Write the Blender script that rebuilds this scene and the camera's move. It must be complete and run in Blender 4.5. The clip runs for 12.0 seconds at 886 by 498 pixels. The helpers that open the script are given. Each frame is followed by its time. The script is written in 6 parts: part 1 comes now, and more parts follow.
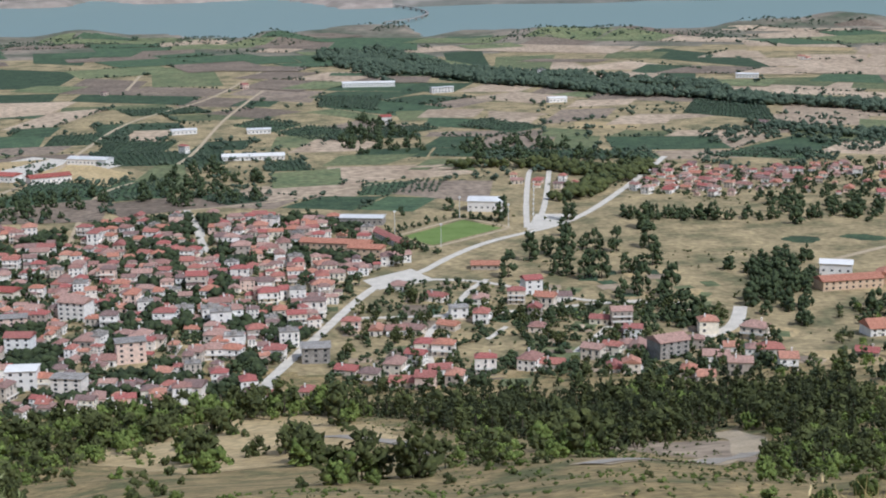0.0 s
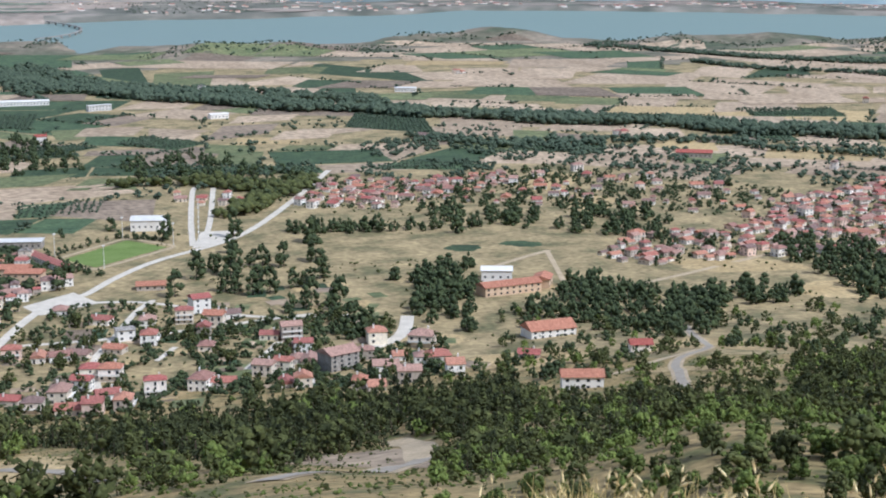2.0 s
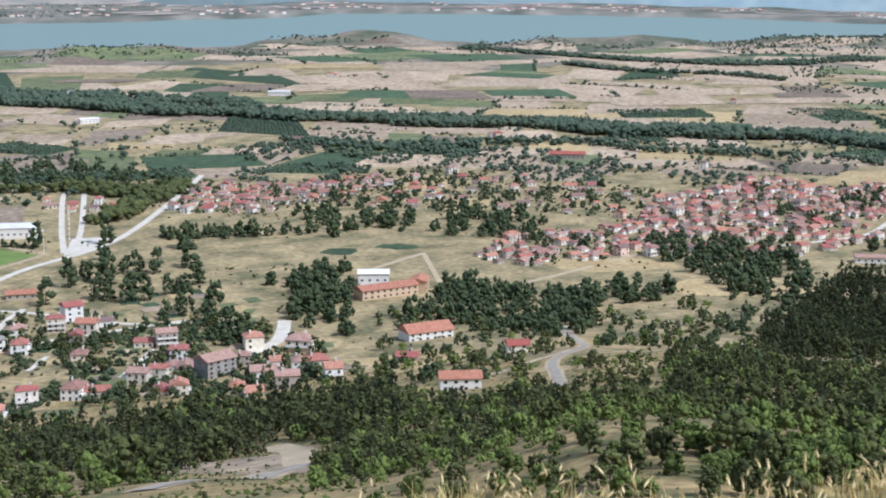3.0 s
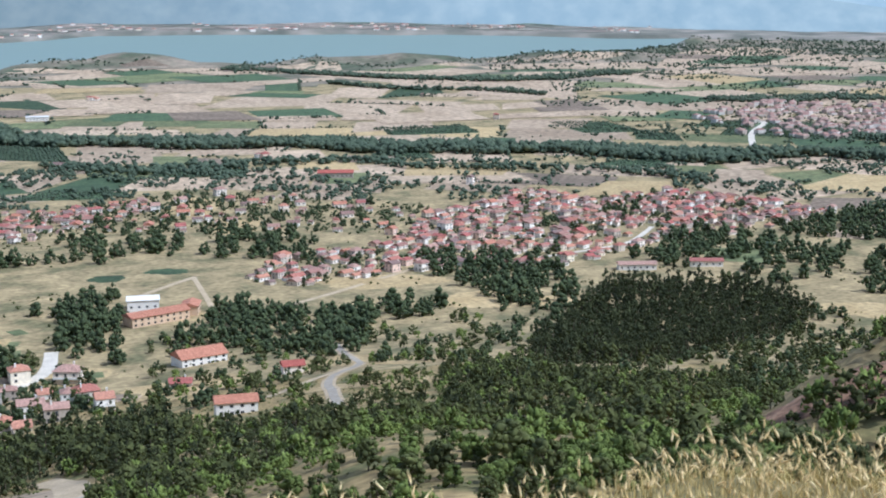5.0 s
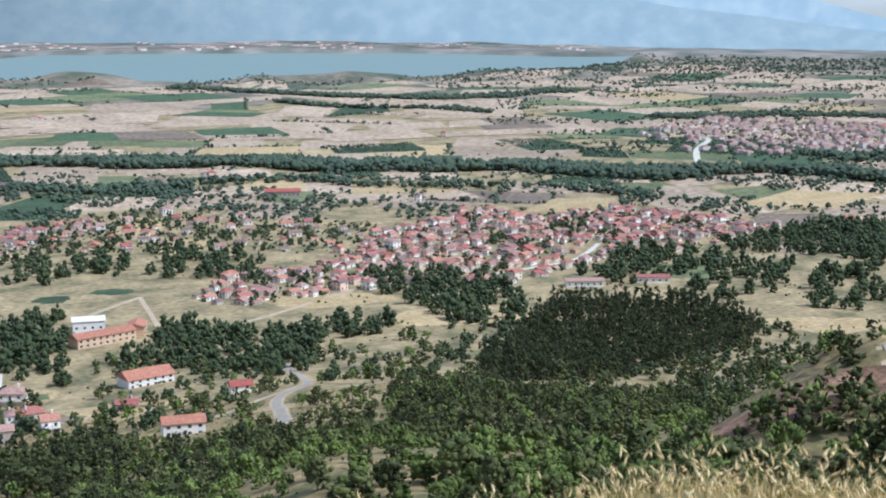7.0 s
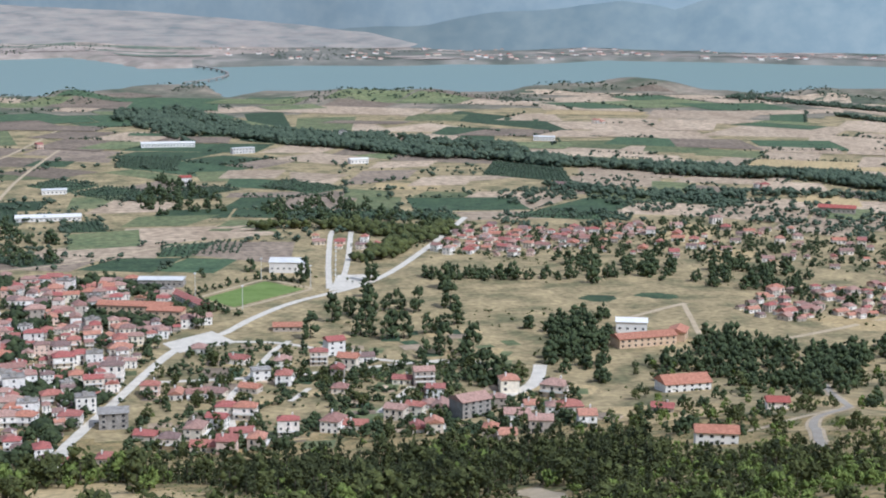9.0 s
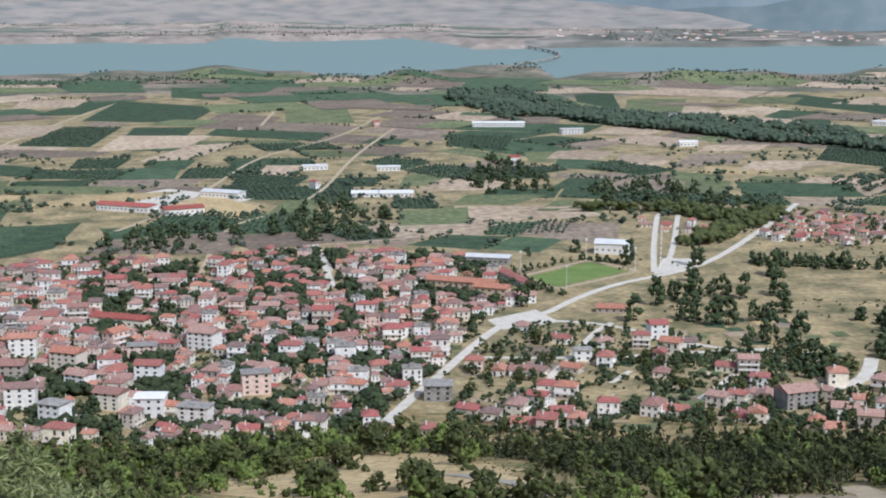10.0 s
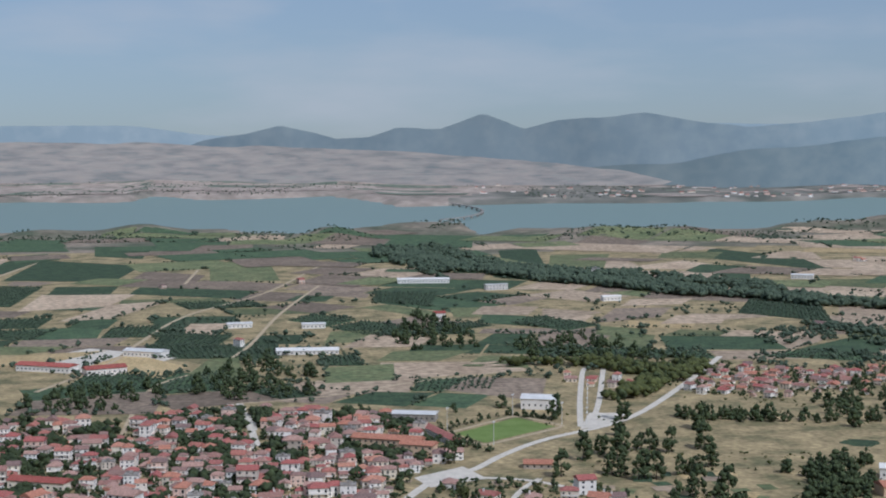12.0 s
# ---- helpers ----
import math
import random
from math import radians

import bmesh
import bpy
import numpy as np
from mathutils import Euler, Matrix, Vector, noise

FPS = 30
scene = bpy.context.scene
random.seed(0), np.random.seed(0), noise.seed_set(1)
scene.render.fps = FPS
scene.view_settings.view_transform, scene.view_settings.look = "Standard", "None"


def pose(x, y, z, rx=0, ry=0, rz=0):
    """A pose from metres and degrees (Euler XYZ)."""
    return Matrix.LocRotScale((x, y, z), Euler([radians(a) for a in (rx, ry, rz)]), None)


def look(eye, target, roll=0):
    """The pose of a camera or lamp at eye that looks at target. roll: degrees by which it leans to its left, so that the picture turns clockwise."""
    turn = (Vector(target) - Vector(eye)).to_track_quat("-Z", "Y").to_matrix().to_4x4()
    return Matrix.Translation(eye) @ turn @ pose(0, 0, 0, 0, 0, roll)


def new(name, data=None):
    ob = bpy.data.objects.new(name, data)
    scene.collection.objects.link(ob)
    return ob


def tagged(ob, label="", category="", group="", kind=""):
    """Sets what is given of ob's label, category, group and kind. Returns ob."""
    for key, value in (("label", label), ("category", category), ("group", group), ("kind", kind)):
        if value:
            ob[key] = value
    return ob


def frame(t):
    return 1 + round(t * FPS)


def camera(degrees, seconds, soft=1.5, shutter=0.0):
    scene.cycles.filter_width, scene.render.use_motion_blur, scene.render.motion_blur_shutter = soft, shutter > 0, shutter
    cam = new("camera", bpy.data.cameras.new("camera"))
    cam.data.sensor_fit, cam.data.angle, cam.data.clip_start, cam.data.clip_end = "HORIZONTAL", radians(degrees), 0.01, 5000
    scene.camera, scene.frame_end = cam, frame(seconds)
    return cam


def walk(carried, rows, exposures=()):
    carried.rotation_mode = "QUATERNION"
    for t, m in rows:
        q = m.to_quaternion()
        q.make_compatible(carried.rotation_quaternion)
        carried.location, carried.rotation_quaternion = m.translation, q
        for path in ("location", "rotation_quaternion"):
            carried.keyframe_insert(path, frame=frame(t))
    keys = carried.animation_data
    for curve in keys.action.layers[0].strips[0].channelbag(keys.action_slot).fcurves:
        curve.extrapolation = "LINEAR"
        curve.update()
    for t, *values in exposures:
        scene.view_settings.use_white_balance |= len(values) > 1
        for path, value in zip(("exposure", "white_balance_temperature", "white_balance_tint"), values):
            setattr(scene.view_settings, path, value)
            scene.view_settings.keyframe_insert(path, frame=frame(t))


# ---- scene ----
EYE = 240.0
cam = camera(33.1, 12.0, soft=2.0)
# seconds, yaw, pitch, roll: a stand on the hillside, turning
TURNS = [
    (0.0, -5.25, -12.20, 0.65),
    (0.5, -8.84, -12.01, 0.49),
    (1.0, -12.36, -11.84, 0.31),
    (1.5, -15.31, -11.74, 0.17),
    (2.0, -18.15, -11.69, 0.09),
    (2.5, -20.51, -11.65, -0.02),
    (3.0, -22.95, -11.57, -0.11),
    (5.0, -31.97, -10.86, 0.31),
    (5.5, -34.06, -10.61, 0.24),
    (6.0, -35.78, -10.43, 0.01),
    (6.5, -35.82, -10.30, 0.03),
    (6.7, -35.33, -10.24, 0.16),
    (8.3, -23.17, -9.87, -0.31),
    (8.5, -20.54, -9.80, -0.54),
    (9.0, -12.76, -9.87, -0.47),
    (9.5, -5.59, -10.04, -0.52),
    (10.0, -0.19, -10.64, -0.01),
    (10.5, 1.81, -9.94, 0.12),
    (11.0, 1.40, -7.50, -0.03),
    (11.5, 0.00, -5.01, -0.00),
    (12.0, -3.10, -4.64, 0.17),
]
LIGHT = [(0, -0.22, 5450, 10.5), (1.5, -0.06, 5400, 10.5), (3.0, 0.12, 5300, 10.5), (5.0, 0.18, 5150, 9.5), (6.7, 0.2, 5100, 9.5), (8.4, 0.05, 5250, 10.5), (10.0, -0.1, 5400, 10.5), (10.7, -0.17, 5400, 11), (11.5, -0.46, 5350, 11.5), (12, -0.54, 5350, 11.5)]
walk(cam, [(t, pose(0, 0, EYE, 90 + p, r, y)) for t, y, p, r in TURNS], LIGHT)

# ---- world, sun ----
SUN_EL, SUN_AZ = 49.0, 143.0     # azimuth from the view's middle axis (+y) towards +x
world = bpy.data.worlds.new("sky")
world.use_nodes = True
scene.world = world
wn, wl = world.node_tree.nodes, world.node_tree.links
wn.clear()
w_out, w_bg = wn.new("ShaderNodeOutputWorld"), wn.new("ShaderNodeBackground")
w_sky, w_co, w_add = wn.new("ShaderNodeTexSky"), wn.new("ShaderNodeTexCoord"), wn.new("ShaderNodeVectorMath")
w_sky.sky_type, w_sky.sun_disc = "NISHITA", False
w_sky.sun_elevation, w_sky.sun_rotation = radians(SUN_EL), radians(SUN_AZ)
w_sky.air_density, w_sky.dust_density, w_sky.ozone_density, w_sky.altitude = 1.2, 3.0, 1.5, 600
w_add.operation, w_add.inputs[1].default_value = "ADD", (0, 0, 0.06)
wl.new(w_co.outputs["Generated"], w_add.inputs[0])
wl.new(w_add.outputs[0], w_sky.inputs["Vector"])
w_noise, w_ramp, w_mix, w_map = wn.new("ShaderNodeTexNoise"), wn.new("ShaderNodeValToRGB"), wn.new("ShaderNodeMixRGB"), wn.new("ShaderNodeMapping")
w_map.inputs["Scale"].default_value = (3.0, 3.0, 12.0)
wl.new(w_co.outputs["Generated"], w_map.inputs[0])
wl.new(w_map.outputs[0], w_noise.inputs["Vector"])
w_noise.inputs["Scale"].default_value, w_noise.inputs["Detail"].default_value = 1.6, 8
w_ramp.color_ramp.elements[0].position, w_ramp.color_ramp.elements[1].position = 0.47, 0.70
w_ramp.color_ramp.elements[0].color, w_ramp.color_ramp.elements[1].color = (0.22, 0.22, 0.22, 1), (0.66, 0.66, 0.66, 1)
wl.new(w_noise.outputs["Fac"], w_ramp.inputs[0])
wl.new(w_ramp.outputs[0], w_mix.inputs[0])
wl.new(w_sky.outputs[0], w_mix.inputs[1])
w_mix.inputs[2].default_value = (6.0, 5.9, 5.7, 1)
wl.new(w_mix.outputs[0], w_bg.inputs[0])
w_bg.inputs[1].default_value = 0.117
wl.new(w_bg.outputs[0], w_out.inputs[0])

sun = new("sun", bpy.data.lights.new("sun", "SUN"))
sun.data.energy, sun.data.angle, sun.data.color = 3.35, radians(0.8), (1.0, 0.95, 0.87)
sx, sy, sz = math.sin(radians(SUN_AZ)) * math.cos(radians(SUN_EL)), math.cos(radians(SUN_AZ)) * math.cos(radians(SUN_EL)), math.sin(radians(SUN_EL))
sun.matrix_world = look((sx * 100, sy * 100, sz * 100 + EYE), (0, 0, EYE))
scene.view_settings.exposure = 0.0


# ---- materials ----
def material(name, low, high, scale=1.0, rough=0.9, each=0.0, bump=0.0, detail=6, fine=0.0, metal=0.0, stretch=(1, 1, 1), mid=None, depth=0.4):
    """Noise between two colours in world metres; each: how far whole objects differ in brightness; fine: a second, small noise."""
    m = bpy.data.materials.new(name)
    m.use_nodes = True
    n, l = m.node_tree.nodes, m.node_tree.links
    b = n["Principled BSDF"]
    b.inputs["Roughness"].default_value, b.inputs["Metallic"].default_value = rough, metal
    b.inputs["Specular IOR Level"].default_value = 0.25
    geo, mp, no, ra = n.new("ShaderNodeNewGeometry"), n.new("ShaderNodeMapping"), n.new("ShaderNodeTexNoise"), n.new("ShaderNodeValToRGB")
    mp.inputs["Scale"].default_value = stretch
    l.new(geo.outputs["Position"], mp.inputs[0])
    l.new(mp.outputs[0], no.inputs["Vector"])
    no.inputs["Scale"].default_value, no.inputs["Detail"].default_value = 1.0 / scale, detail
    l.new(no.outputs["Fac"], ra.inputs[0])
    e = ra.color_ramp.elements
    e[0].position, e[1].position = 0.34, 0.66
    e[0].color, e[1].color = (*low, 1), (*high, 1)
    if mid:
        k = e.new(0.5)
        k.color = (*mid, 1)
    col = ra.outputs[0]
    if fine:
        n2, mx = n.new("ShaderNodeTexNoise"), n.new("ShaderNodeMixRGB")
        n2.inputs["Scale"].default_value, n2.inputs["Detail"].default_value = 1.0 / fine, 4
        l.new(geo.outputs["Position"], n2.inputs["Vector"])
        r2 = n.new("ShaderNodeMapRange")
        r2.inputs[1].default_value, r2.inputs[2].default_value, r2.inputs[3].default_value, r2.inputs[4].default_value = 0.3, 0.7, 1 - depth, 1 + depth * 0.85
        l.new(n2.outputs["Fac"], r2.inputs[0])
        mx.blend_type, mx.inputs[0].default_value = "MULTIPLY", 1
        l.new(col, mx.inputs[1])
        l.new(r2.outputs[0], mx.inputs[2])
        col = mx.outputs[0]
    if each:
        inf, mr, hs = n.new("ShaderNodeObjectInfo"), n.new("ShaderNodeMapRange"), n.new("ShaderNodeHueSaturation")
        mr.inputs[3].default_value, mr.inputs[4].default_value = 1 - each, 1 + each
        l.new(inf.outputs["Random"], mr.inputs[0])
        l.new(mr.outputs[0], hs.inputs["Value"])
        l.new(col, hs.inputs["Color"])
        col = hs.outputs[0]
    l.new(col, b.inputs["Base Color"])
    if bump:
        bp = n.new("ShaderNodeBump")
        bp.inputs["Strength"].default_value, bp.inputs["Distance"].default_value = bump, scale * 0.2
        l.new(no.outputs["Fac"], bp.inputs["Height"])
        l.new(bp.outputs[0], b.inputs["Normal"])
    return m


def palette(name, colours, rough=0.9, grain=0.5, island=False, spread=0.25):
    """Each object (or each loose piece of a joined mesh) takes one of the colours; a noise of grain metres mottles it."""
    m = bpy.data.materials.new(name)
    m.use_nodes = True
    n, l = m.node_tree.nodes, m.node_tree.links
    b = n["Principled BSDF"]
    b.inputs["Roughness"].default_value, b.inputs["Specular IOR Level"].default_value = rough, 0.25
    src = n.new("ShaderNodeNewGeometry").outputs["Random Per Island"] if island else n.new("ShaderNodeObjectInfo").outputs["Random"]
    ra = n.new("ShaderNodeValToRGB")
    ra.color_ramp.interpolation = "CONSTANT"
    e = ra.color_ramp.elements
    e[0].color = (*colours[0], 1)
    e[1].position, e[1].color = 1 / len(colours), (*colours[1], 1)
    for i, c in enumerate(colours[2:]):
        e.new((i + 2) / len(colours)).color = (*c, 1)
    l.new(src, ra.inputs[0])
    geo, no, mr, mx = n.new("ShaderNodeNewGeometry"), n.new("ShaderNodeTexNoise"), n.new("ShaderNodeMapRange"), n.new("ShaderNodeMixRGB")
    no.inputs["Scale"].default_value, no.inputs["Detail"].default_value = 1 / grain, 5
    l.new(geo.outputs["Position"], no.inputs["Vector"])
    mr.inputs[1].default_value, mr.inputs[2].default_value, mr.inputs[3].default_value, mr.inputs[4].default_value = 0.3, 0.7, 1 - spread, 1 + spread
    l.new(no.outputs["Fac"], mr.inputs[0])
    mx.blend_type, mx.inputs[0].default_value = "MULTIPLY", 1
    l.new(ra.outputs[0], mx.inputs[1])
    l.new(mr.outputs[0], mx.inputs[2])
    l.new(mx.outputs[0], b.inputs["Base Color"])
    return m


M_GROUND = material("dry_ground", (0.17, 0.155, 0.075), (0.45, 0.345, 0.18), 30, fine=5, mid=(0.335, 0.26, 0.135), detail=9, depth=0.35)
M_ROAD = material("pale_road", (0.60, 0.535, 0.44), (0.72, 0.65, 0.545), 8, fine=1.5, depth=0.12)
M_ASPHALT = material("asphalt", (0.36, 0.305, 0.24), (0.44, 0.38, 0.305), 6, fine=0.8, depth=0.12)
M_HILL = material("dry_hillside", (0.15, 0.145, 0.058), (0.41, 0.295, 0.135), 13, mid=(0.295, 0.22, 0.098), detail=10, fine=2.2, depth=0.4)
M_TRACK = material("earth_track", (0.46, 0.355, 0.225), (0.56, 0.44, 0.29), 10, fine=1.5, depth=0.18)
M_TURF = material("pitch_turf", (0.15, 0.215, 0.05), (0.20, 0.265, 0.075), 14, fine=1.0, depth=0.2)
M_SCARP = material("red_earth", (0.17, 0.10, 0.06), (0.40, 0.255, 0.16), 5, fine=1.0, bump=0.6, depth=0.45, mid=(0.29, 0.165, 0.10))
M_TAN = material("stubble", (0.40, 0.295, 0.195), (0.52, 0.395, 0.27), 60, each=0.2, fine=9, stretch=(1, 0.3, 1))
M_BROWN = material("ploughed_soil", (0.21, 0.16, 0.115), (0.29, 0.22, 0.155), 50, each=0.25, fine=7)
M_GREEN = material("orchard_green", (0.050, 0.080, 0.042), (0.088, 0.128, 0.060), 18, each=0.3, fine=4)
M_LIGHT = material("meadow_green", (0.12, 0.145, 0.065), (0.20, 0.205, 0.095), 40, each=0.2, fine=7)
M_GOLD = material("ripe_corn", (0.44, 0.32, 0.155), (0.54, 0.405, 0.21), 25, each=0.1, fine=4, depth=0.3)
M_LEAF = material("leaves", (0.051, 0.060, 0.021), (0.118, 0.130, 0.041), 5, each=0.25, fine=0.9)
# leaves of the far trees: haze put into the colour, bluer and greyer
M_FARLEAF = material("hazed_leaves", (0.054, 0.077, 0.050), (0.100, 0.128, 0.080), 14, fine=4, depth=0.25)
M_GARDEN = material("garden_leaves", (0.036, 0.050, 0.024), (0.080, 0.102, 0.042), 5, each=0.25, fine=0.9)
M_OLIVE = material("light_leaves", (0.074, 0.100, 0.022), (0.155, 0.192, 0.048), 4, each=0.3, fine=0.8)
M_PINE = material("pine_needles", (0.036, 0.045, 0.020), (0.083, 0.094, 0.036), 6, each=0.25, fine=0.9)
M_BARK = material("bark", (0.08, 0.06, 0.045), (0.14, 0.11, 0.08), 0.5)
WALL_SET = [(0.88, 0.82, 0.74), (0.74, 0.64, 0.52), (0.90, 0.85, 0.78), (0.78, 0.58, 0.47), (0.62, 0.54, 0.45), (0.84, 0.75, 0.60), (0.91, 0.87, 0.81), (0.88, 0.79, 0.70), (0.45, 0.385, 0.32), (0.90, 0.84, 0.76)]
M_WALL = palette("house_wall", WALL_SET, grain=2.0, spread=0.15)
M_WALL_J = palette("old_house_wall", WALL_SET, grain=2.0, spread=0.15, island=True)
M_ROOF_SET = [(0.40, 0.165, 0.125), (0.32, 0.175, 0.14), (0.46, 0.205, 0.135), (0.28, 0.175, 0.145), (0.38, 0.13, 0.11), (0.37, 0.225, 0.18), (0.48, 0.235, 0.16), (0.23, 0.155, 0.135), (0.43, 0.265, 0.21), (0.35, 0.14, 0.115)]
M_ROOF = palette("roof_tiles", M_ROOF_SET, grain=1.2, spread=0.3)
M_ROOF_J = palette("old_roof_tiles", M_ROOF_SET, grain=1.2, spread=0.3, island=True)
M_ROOF_RED = material("new_red_tiles", (0.34, 0.095, 0.075), (0.42, 0.13, 0.10), 2, each=0.1, fine=0.5)
M_ROOF_ORANGE = material("orange_tiles", (0.42, 0.18, 0.115), (0.52, 0.24, 0.155), 2, each=0.1, fine=0.5)
M_WHITE = material("white_render", (0.78, 0.74, 0.68), (0.87, 0.83, 0.77), 4, each=0.04)
M_CONCRETE = material("concrete", (0.27, 0.245, 0.215), (0.40, 0.365, 0.325), 3, each=0.1, fine=0.6)
M_METAL = material("sheet_roof", (0.62, 0.60, 0.57), (0.72, 0.70, 0.66), 6, rough=0.6, each=0.05)
M_PEACH = material("peach_render", (0.62, 0.44, 0.29), (0.70, 0.52, 0.36), 4)
M_DARK = material("window_glass", (0.03, 0.035, 0.04), (0.06, 0.065, 0.07), 3, rough=0.15)
M_STRAW = material("dry_grass", (0.64, 0.46, 0.20), (0.92, 0.76, 0.43), 0.05, each=0.1)
M_STALK = material("grass_stalks", (0.42, 0.31, 0.11), (0.66, 0.51, 0.21), 0.2)
# the pale tone of the fine mottling paints specks of sunlight on the bush
M_SPRAY = material("sun_specked_leaves", (0.12, 0.145, 0.045), (0.34, 0.35, 0.15), 0.06, rough=0.5)
M_RIDGE = material("far_mountain", (0.055, 0.065, 0.065), (0.10, 0.11, 0.105), 200, detail=5)
M_SLOPE = material("scrubby_mountain", (0.045, 0.058, 0.052), (0.085, 0.094, 0.08), 160, detail=6)
M_FARPLAIN = material("distant_plain", (0.10, 0.095, 0.08), (0.26, 0.21, 0.165), 90, detail=8, mid=(0.20, 0.165, 0.135), stretch=(1, 0.4, 6))
M_PALE = material("distant_mountain", (0.10, 0.11, 0.11), (0.13, 0.14, 0.14), 300, detail=3)
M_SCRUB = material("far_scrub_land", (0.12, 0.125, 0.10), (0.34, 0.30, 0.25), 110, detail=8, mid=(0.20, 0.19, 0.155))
M_SHORE = material("shore_land", (0.10, 0.115, 0.07), (0.33, 0.265, 0.195), 130, mid=(0.21, 0.185, 0.13), detail=8, fine=20, depth=0.3)
# fields across the lake: haze put into the base colours, paler and greyer
M_FARFIELD = material("hazed_dry_fields", (0.36, 0.295, 0.245), (0.50, 0.41, 0.34), 120, each=0.1, fine=30, depth=0.2)
M_FARGREEN = material("hazed_green_plots", (0.13, 0.16, 0.12), (0.20, 0.225, 0.165), 60, fine=20, depth=0.3)
# the ranges and the far plain stand in for a distance of many kilometres: a backdrop with the pale light of the air
# before it painted in as emission
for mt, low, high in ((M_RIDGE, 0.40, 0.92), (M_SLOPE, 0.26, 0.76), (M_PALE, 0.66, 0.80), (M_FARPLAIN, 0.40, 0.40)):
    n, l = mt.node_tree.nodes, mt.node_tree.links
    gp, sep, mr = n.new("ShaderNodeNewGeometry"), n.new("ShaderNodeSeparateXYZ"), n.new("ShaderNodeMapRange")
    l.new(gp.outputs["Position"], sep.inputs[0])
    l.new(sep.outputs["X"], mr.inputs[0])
    # on the ranges the painted haze glow grows towards the right
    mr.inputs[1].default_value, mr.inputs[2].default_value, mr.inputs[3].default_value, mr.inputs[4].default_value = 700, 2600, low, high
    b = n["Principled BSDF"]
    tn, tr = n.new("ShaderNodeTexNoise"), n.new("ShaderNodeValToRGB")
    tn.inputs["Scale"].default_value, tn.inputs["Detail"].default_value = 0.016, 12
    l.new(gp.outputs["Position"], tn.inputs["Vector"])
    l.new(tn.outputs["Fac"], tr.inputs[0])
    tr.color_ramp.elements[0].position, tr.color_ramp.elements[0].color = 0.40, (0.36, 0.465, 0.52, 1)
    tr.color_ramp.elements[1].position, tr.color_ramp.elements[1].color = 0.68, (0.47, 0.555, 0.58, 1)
    # the plain is no light source: field stripes and haze painted into its emission
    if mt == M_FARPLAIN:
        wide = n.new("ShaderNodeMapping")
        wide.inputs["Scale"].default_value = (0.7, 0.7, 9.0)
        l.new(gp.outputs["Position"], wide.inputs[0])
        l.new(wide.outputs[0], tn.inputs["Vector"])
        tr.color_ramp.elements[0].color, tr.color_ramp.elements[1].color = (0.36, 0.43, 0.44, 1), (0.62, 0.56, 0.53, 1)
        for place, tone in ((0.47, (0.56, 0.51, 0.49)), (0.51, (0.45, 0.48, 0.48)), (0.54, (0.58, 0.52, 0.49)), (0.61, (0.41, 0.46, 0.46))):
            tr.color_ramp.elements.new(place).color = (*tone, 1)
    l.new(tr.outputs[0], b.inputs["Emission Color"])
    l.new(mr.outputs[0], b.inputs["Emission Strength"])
# land across the lake, its pinkish grey carrying painted-in haze
M_FARHILL = material("hazed_far_land", (0.22, 0.20, 0.16), (0.44, 0.36, 0.295), 110, mid=(0.34, 0.28, 0.23), fine=30, depth=0.2)

m = M_WATER = bpy.data.materials.new("lake_water")
m.use_nodes = True
b = m.node_tree.nodes["Principled BSDF"]
b.inputs["Base Color"].default_value, b.inputs["Roughness"].default_value = (0.215, 0.285, 0.255, 1), 0.5
wv, bp = m.node_tree.nodes.new("ShaderNodeTexNoise"), m.node_tree.nodes.new("ShaderNodeBump")
wv.inputs["Scale"].default_value, bp.inputs["Strength"].default_value, bp.inputs["Distance"].default_value = 0.05, 0.08, 1.0
m.node_tree.links.new(m.node_tree.nodes.new("ShaderNodeNewGeometry").outputs["Position"], wv.inputs["Vector"])
m.node_tree.links.new(wv.outputs["Fac"], bp.inputs["Height"])
m.node_tree.links.new(bp.outputs[0], b.inputs["Normal"])

# ---- shape of the land ----
def smooth(a, b, x):
    u = min(1.0, max(0.0, (x - a) / (b - a)))
    return u * u * (3 - 2 * u)


def between(table, a):
    return float(np.interp(a, [p[0] for p in table], [p[1] for p in table]))


# bearing (degrees to the right of +y) and distance of the lake's near and far shore
NEAR = [(-30, 3600), (-17, 3600), (-10.6, 3650), (-5.9, 3670), (-2.3, 3360), (0.3, 3700), (1.6, 3830), (3.1, 3880), (3.9, 3560), (4.6, 3450), (5.9, 3560), (10.3, 3500), (16.9, 3700), (18.9, 3900), (26.9, 3700), (32.6, 3880), (38.4, 4080), (40, 4300), (42, 4950), (46, 6500), (70, 6500)]
FAR = [(-30, 5150), (-17, 5195), (-8.9, 5110), (-8, 5500), (-6, 5200), (-4.1, 5190), (-1.2, 5400), (1.5, 4700), (6, 4800), (11.3, 4870), (17, 5070), (19, 5400), (25, 5310), (32, 5220), (38, 4950), (43, 4920), (46, 4900), (70, 4900)]
# bearing and rise of the skyline behind the lake, in thousandths
RIM = [(-30, -24), (-12, -24), (-6, -25), (-4, -26), (0, -28), (4, -30), (8, -31), (14, -32), (20, -32), (30, -31), (36, -34), (40, -39), (46, -43), (54, -45), (64, -45)]


def far_in(x, y, z):
    """Beyond three kilometres the land is drawn in along the line of sight, so that all of it stays within five."""
    r = math.hypot(x, y)
    if r <= 3000:
        return x, y, z
    k = (3000 + 1900 * (1 - math.exp(-(r - 3000) / 1900))) / r
    return x * k, y * k, EYE + (z - EYE) * k


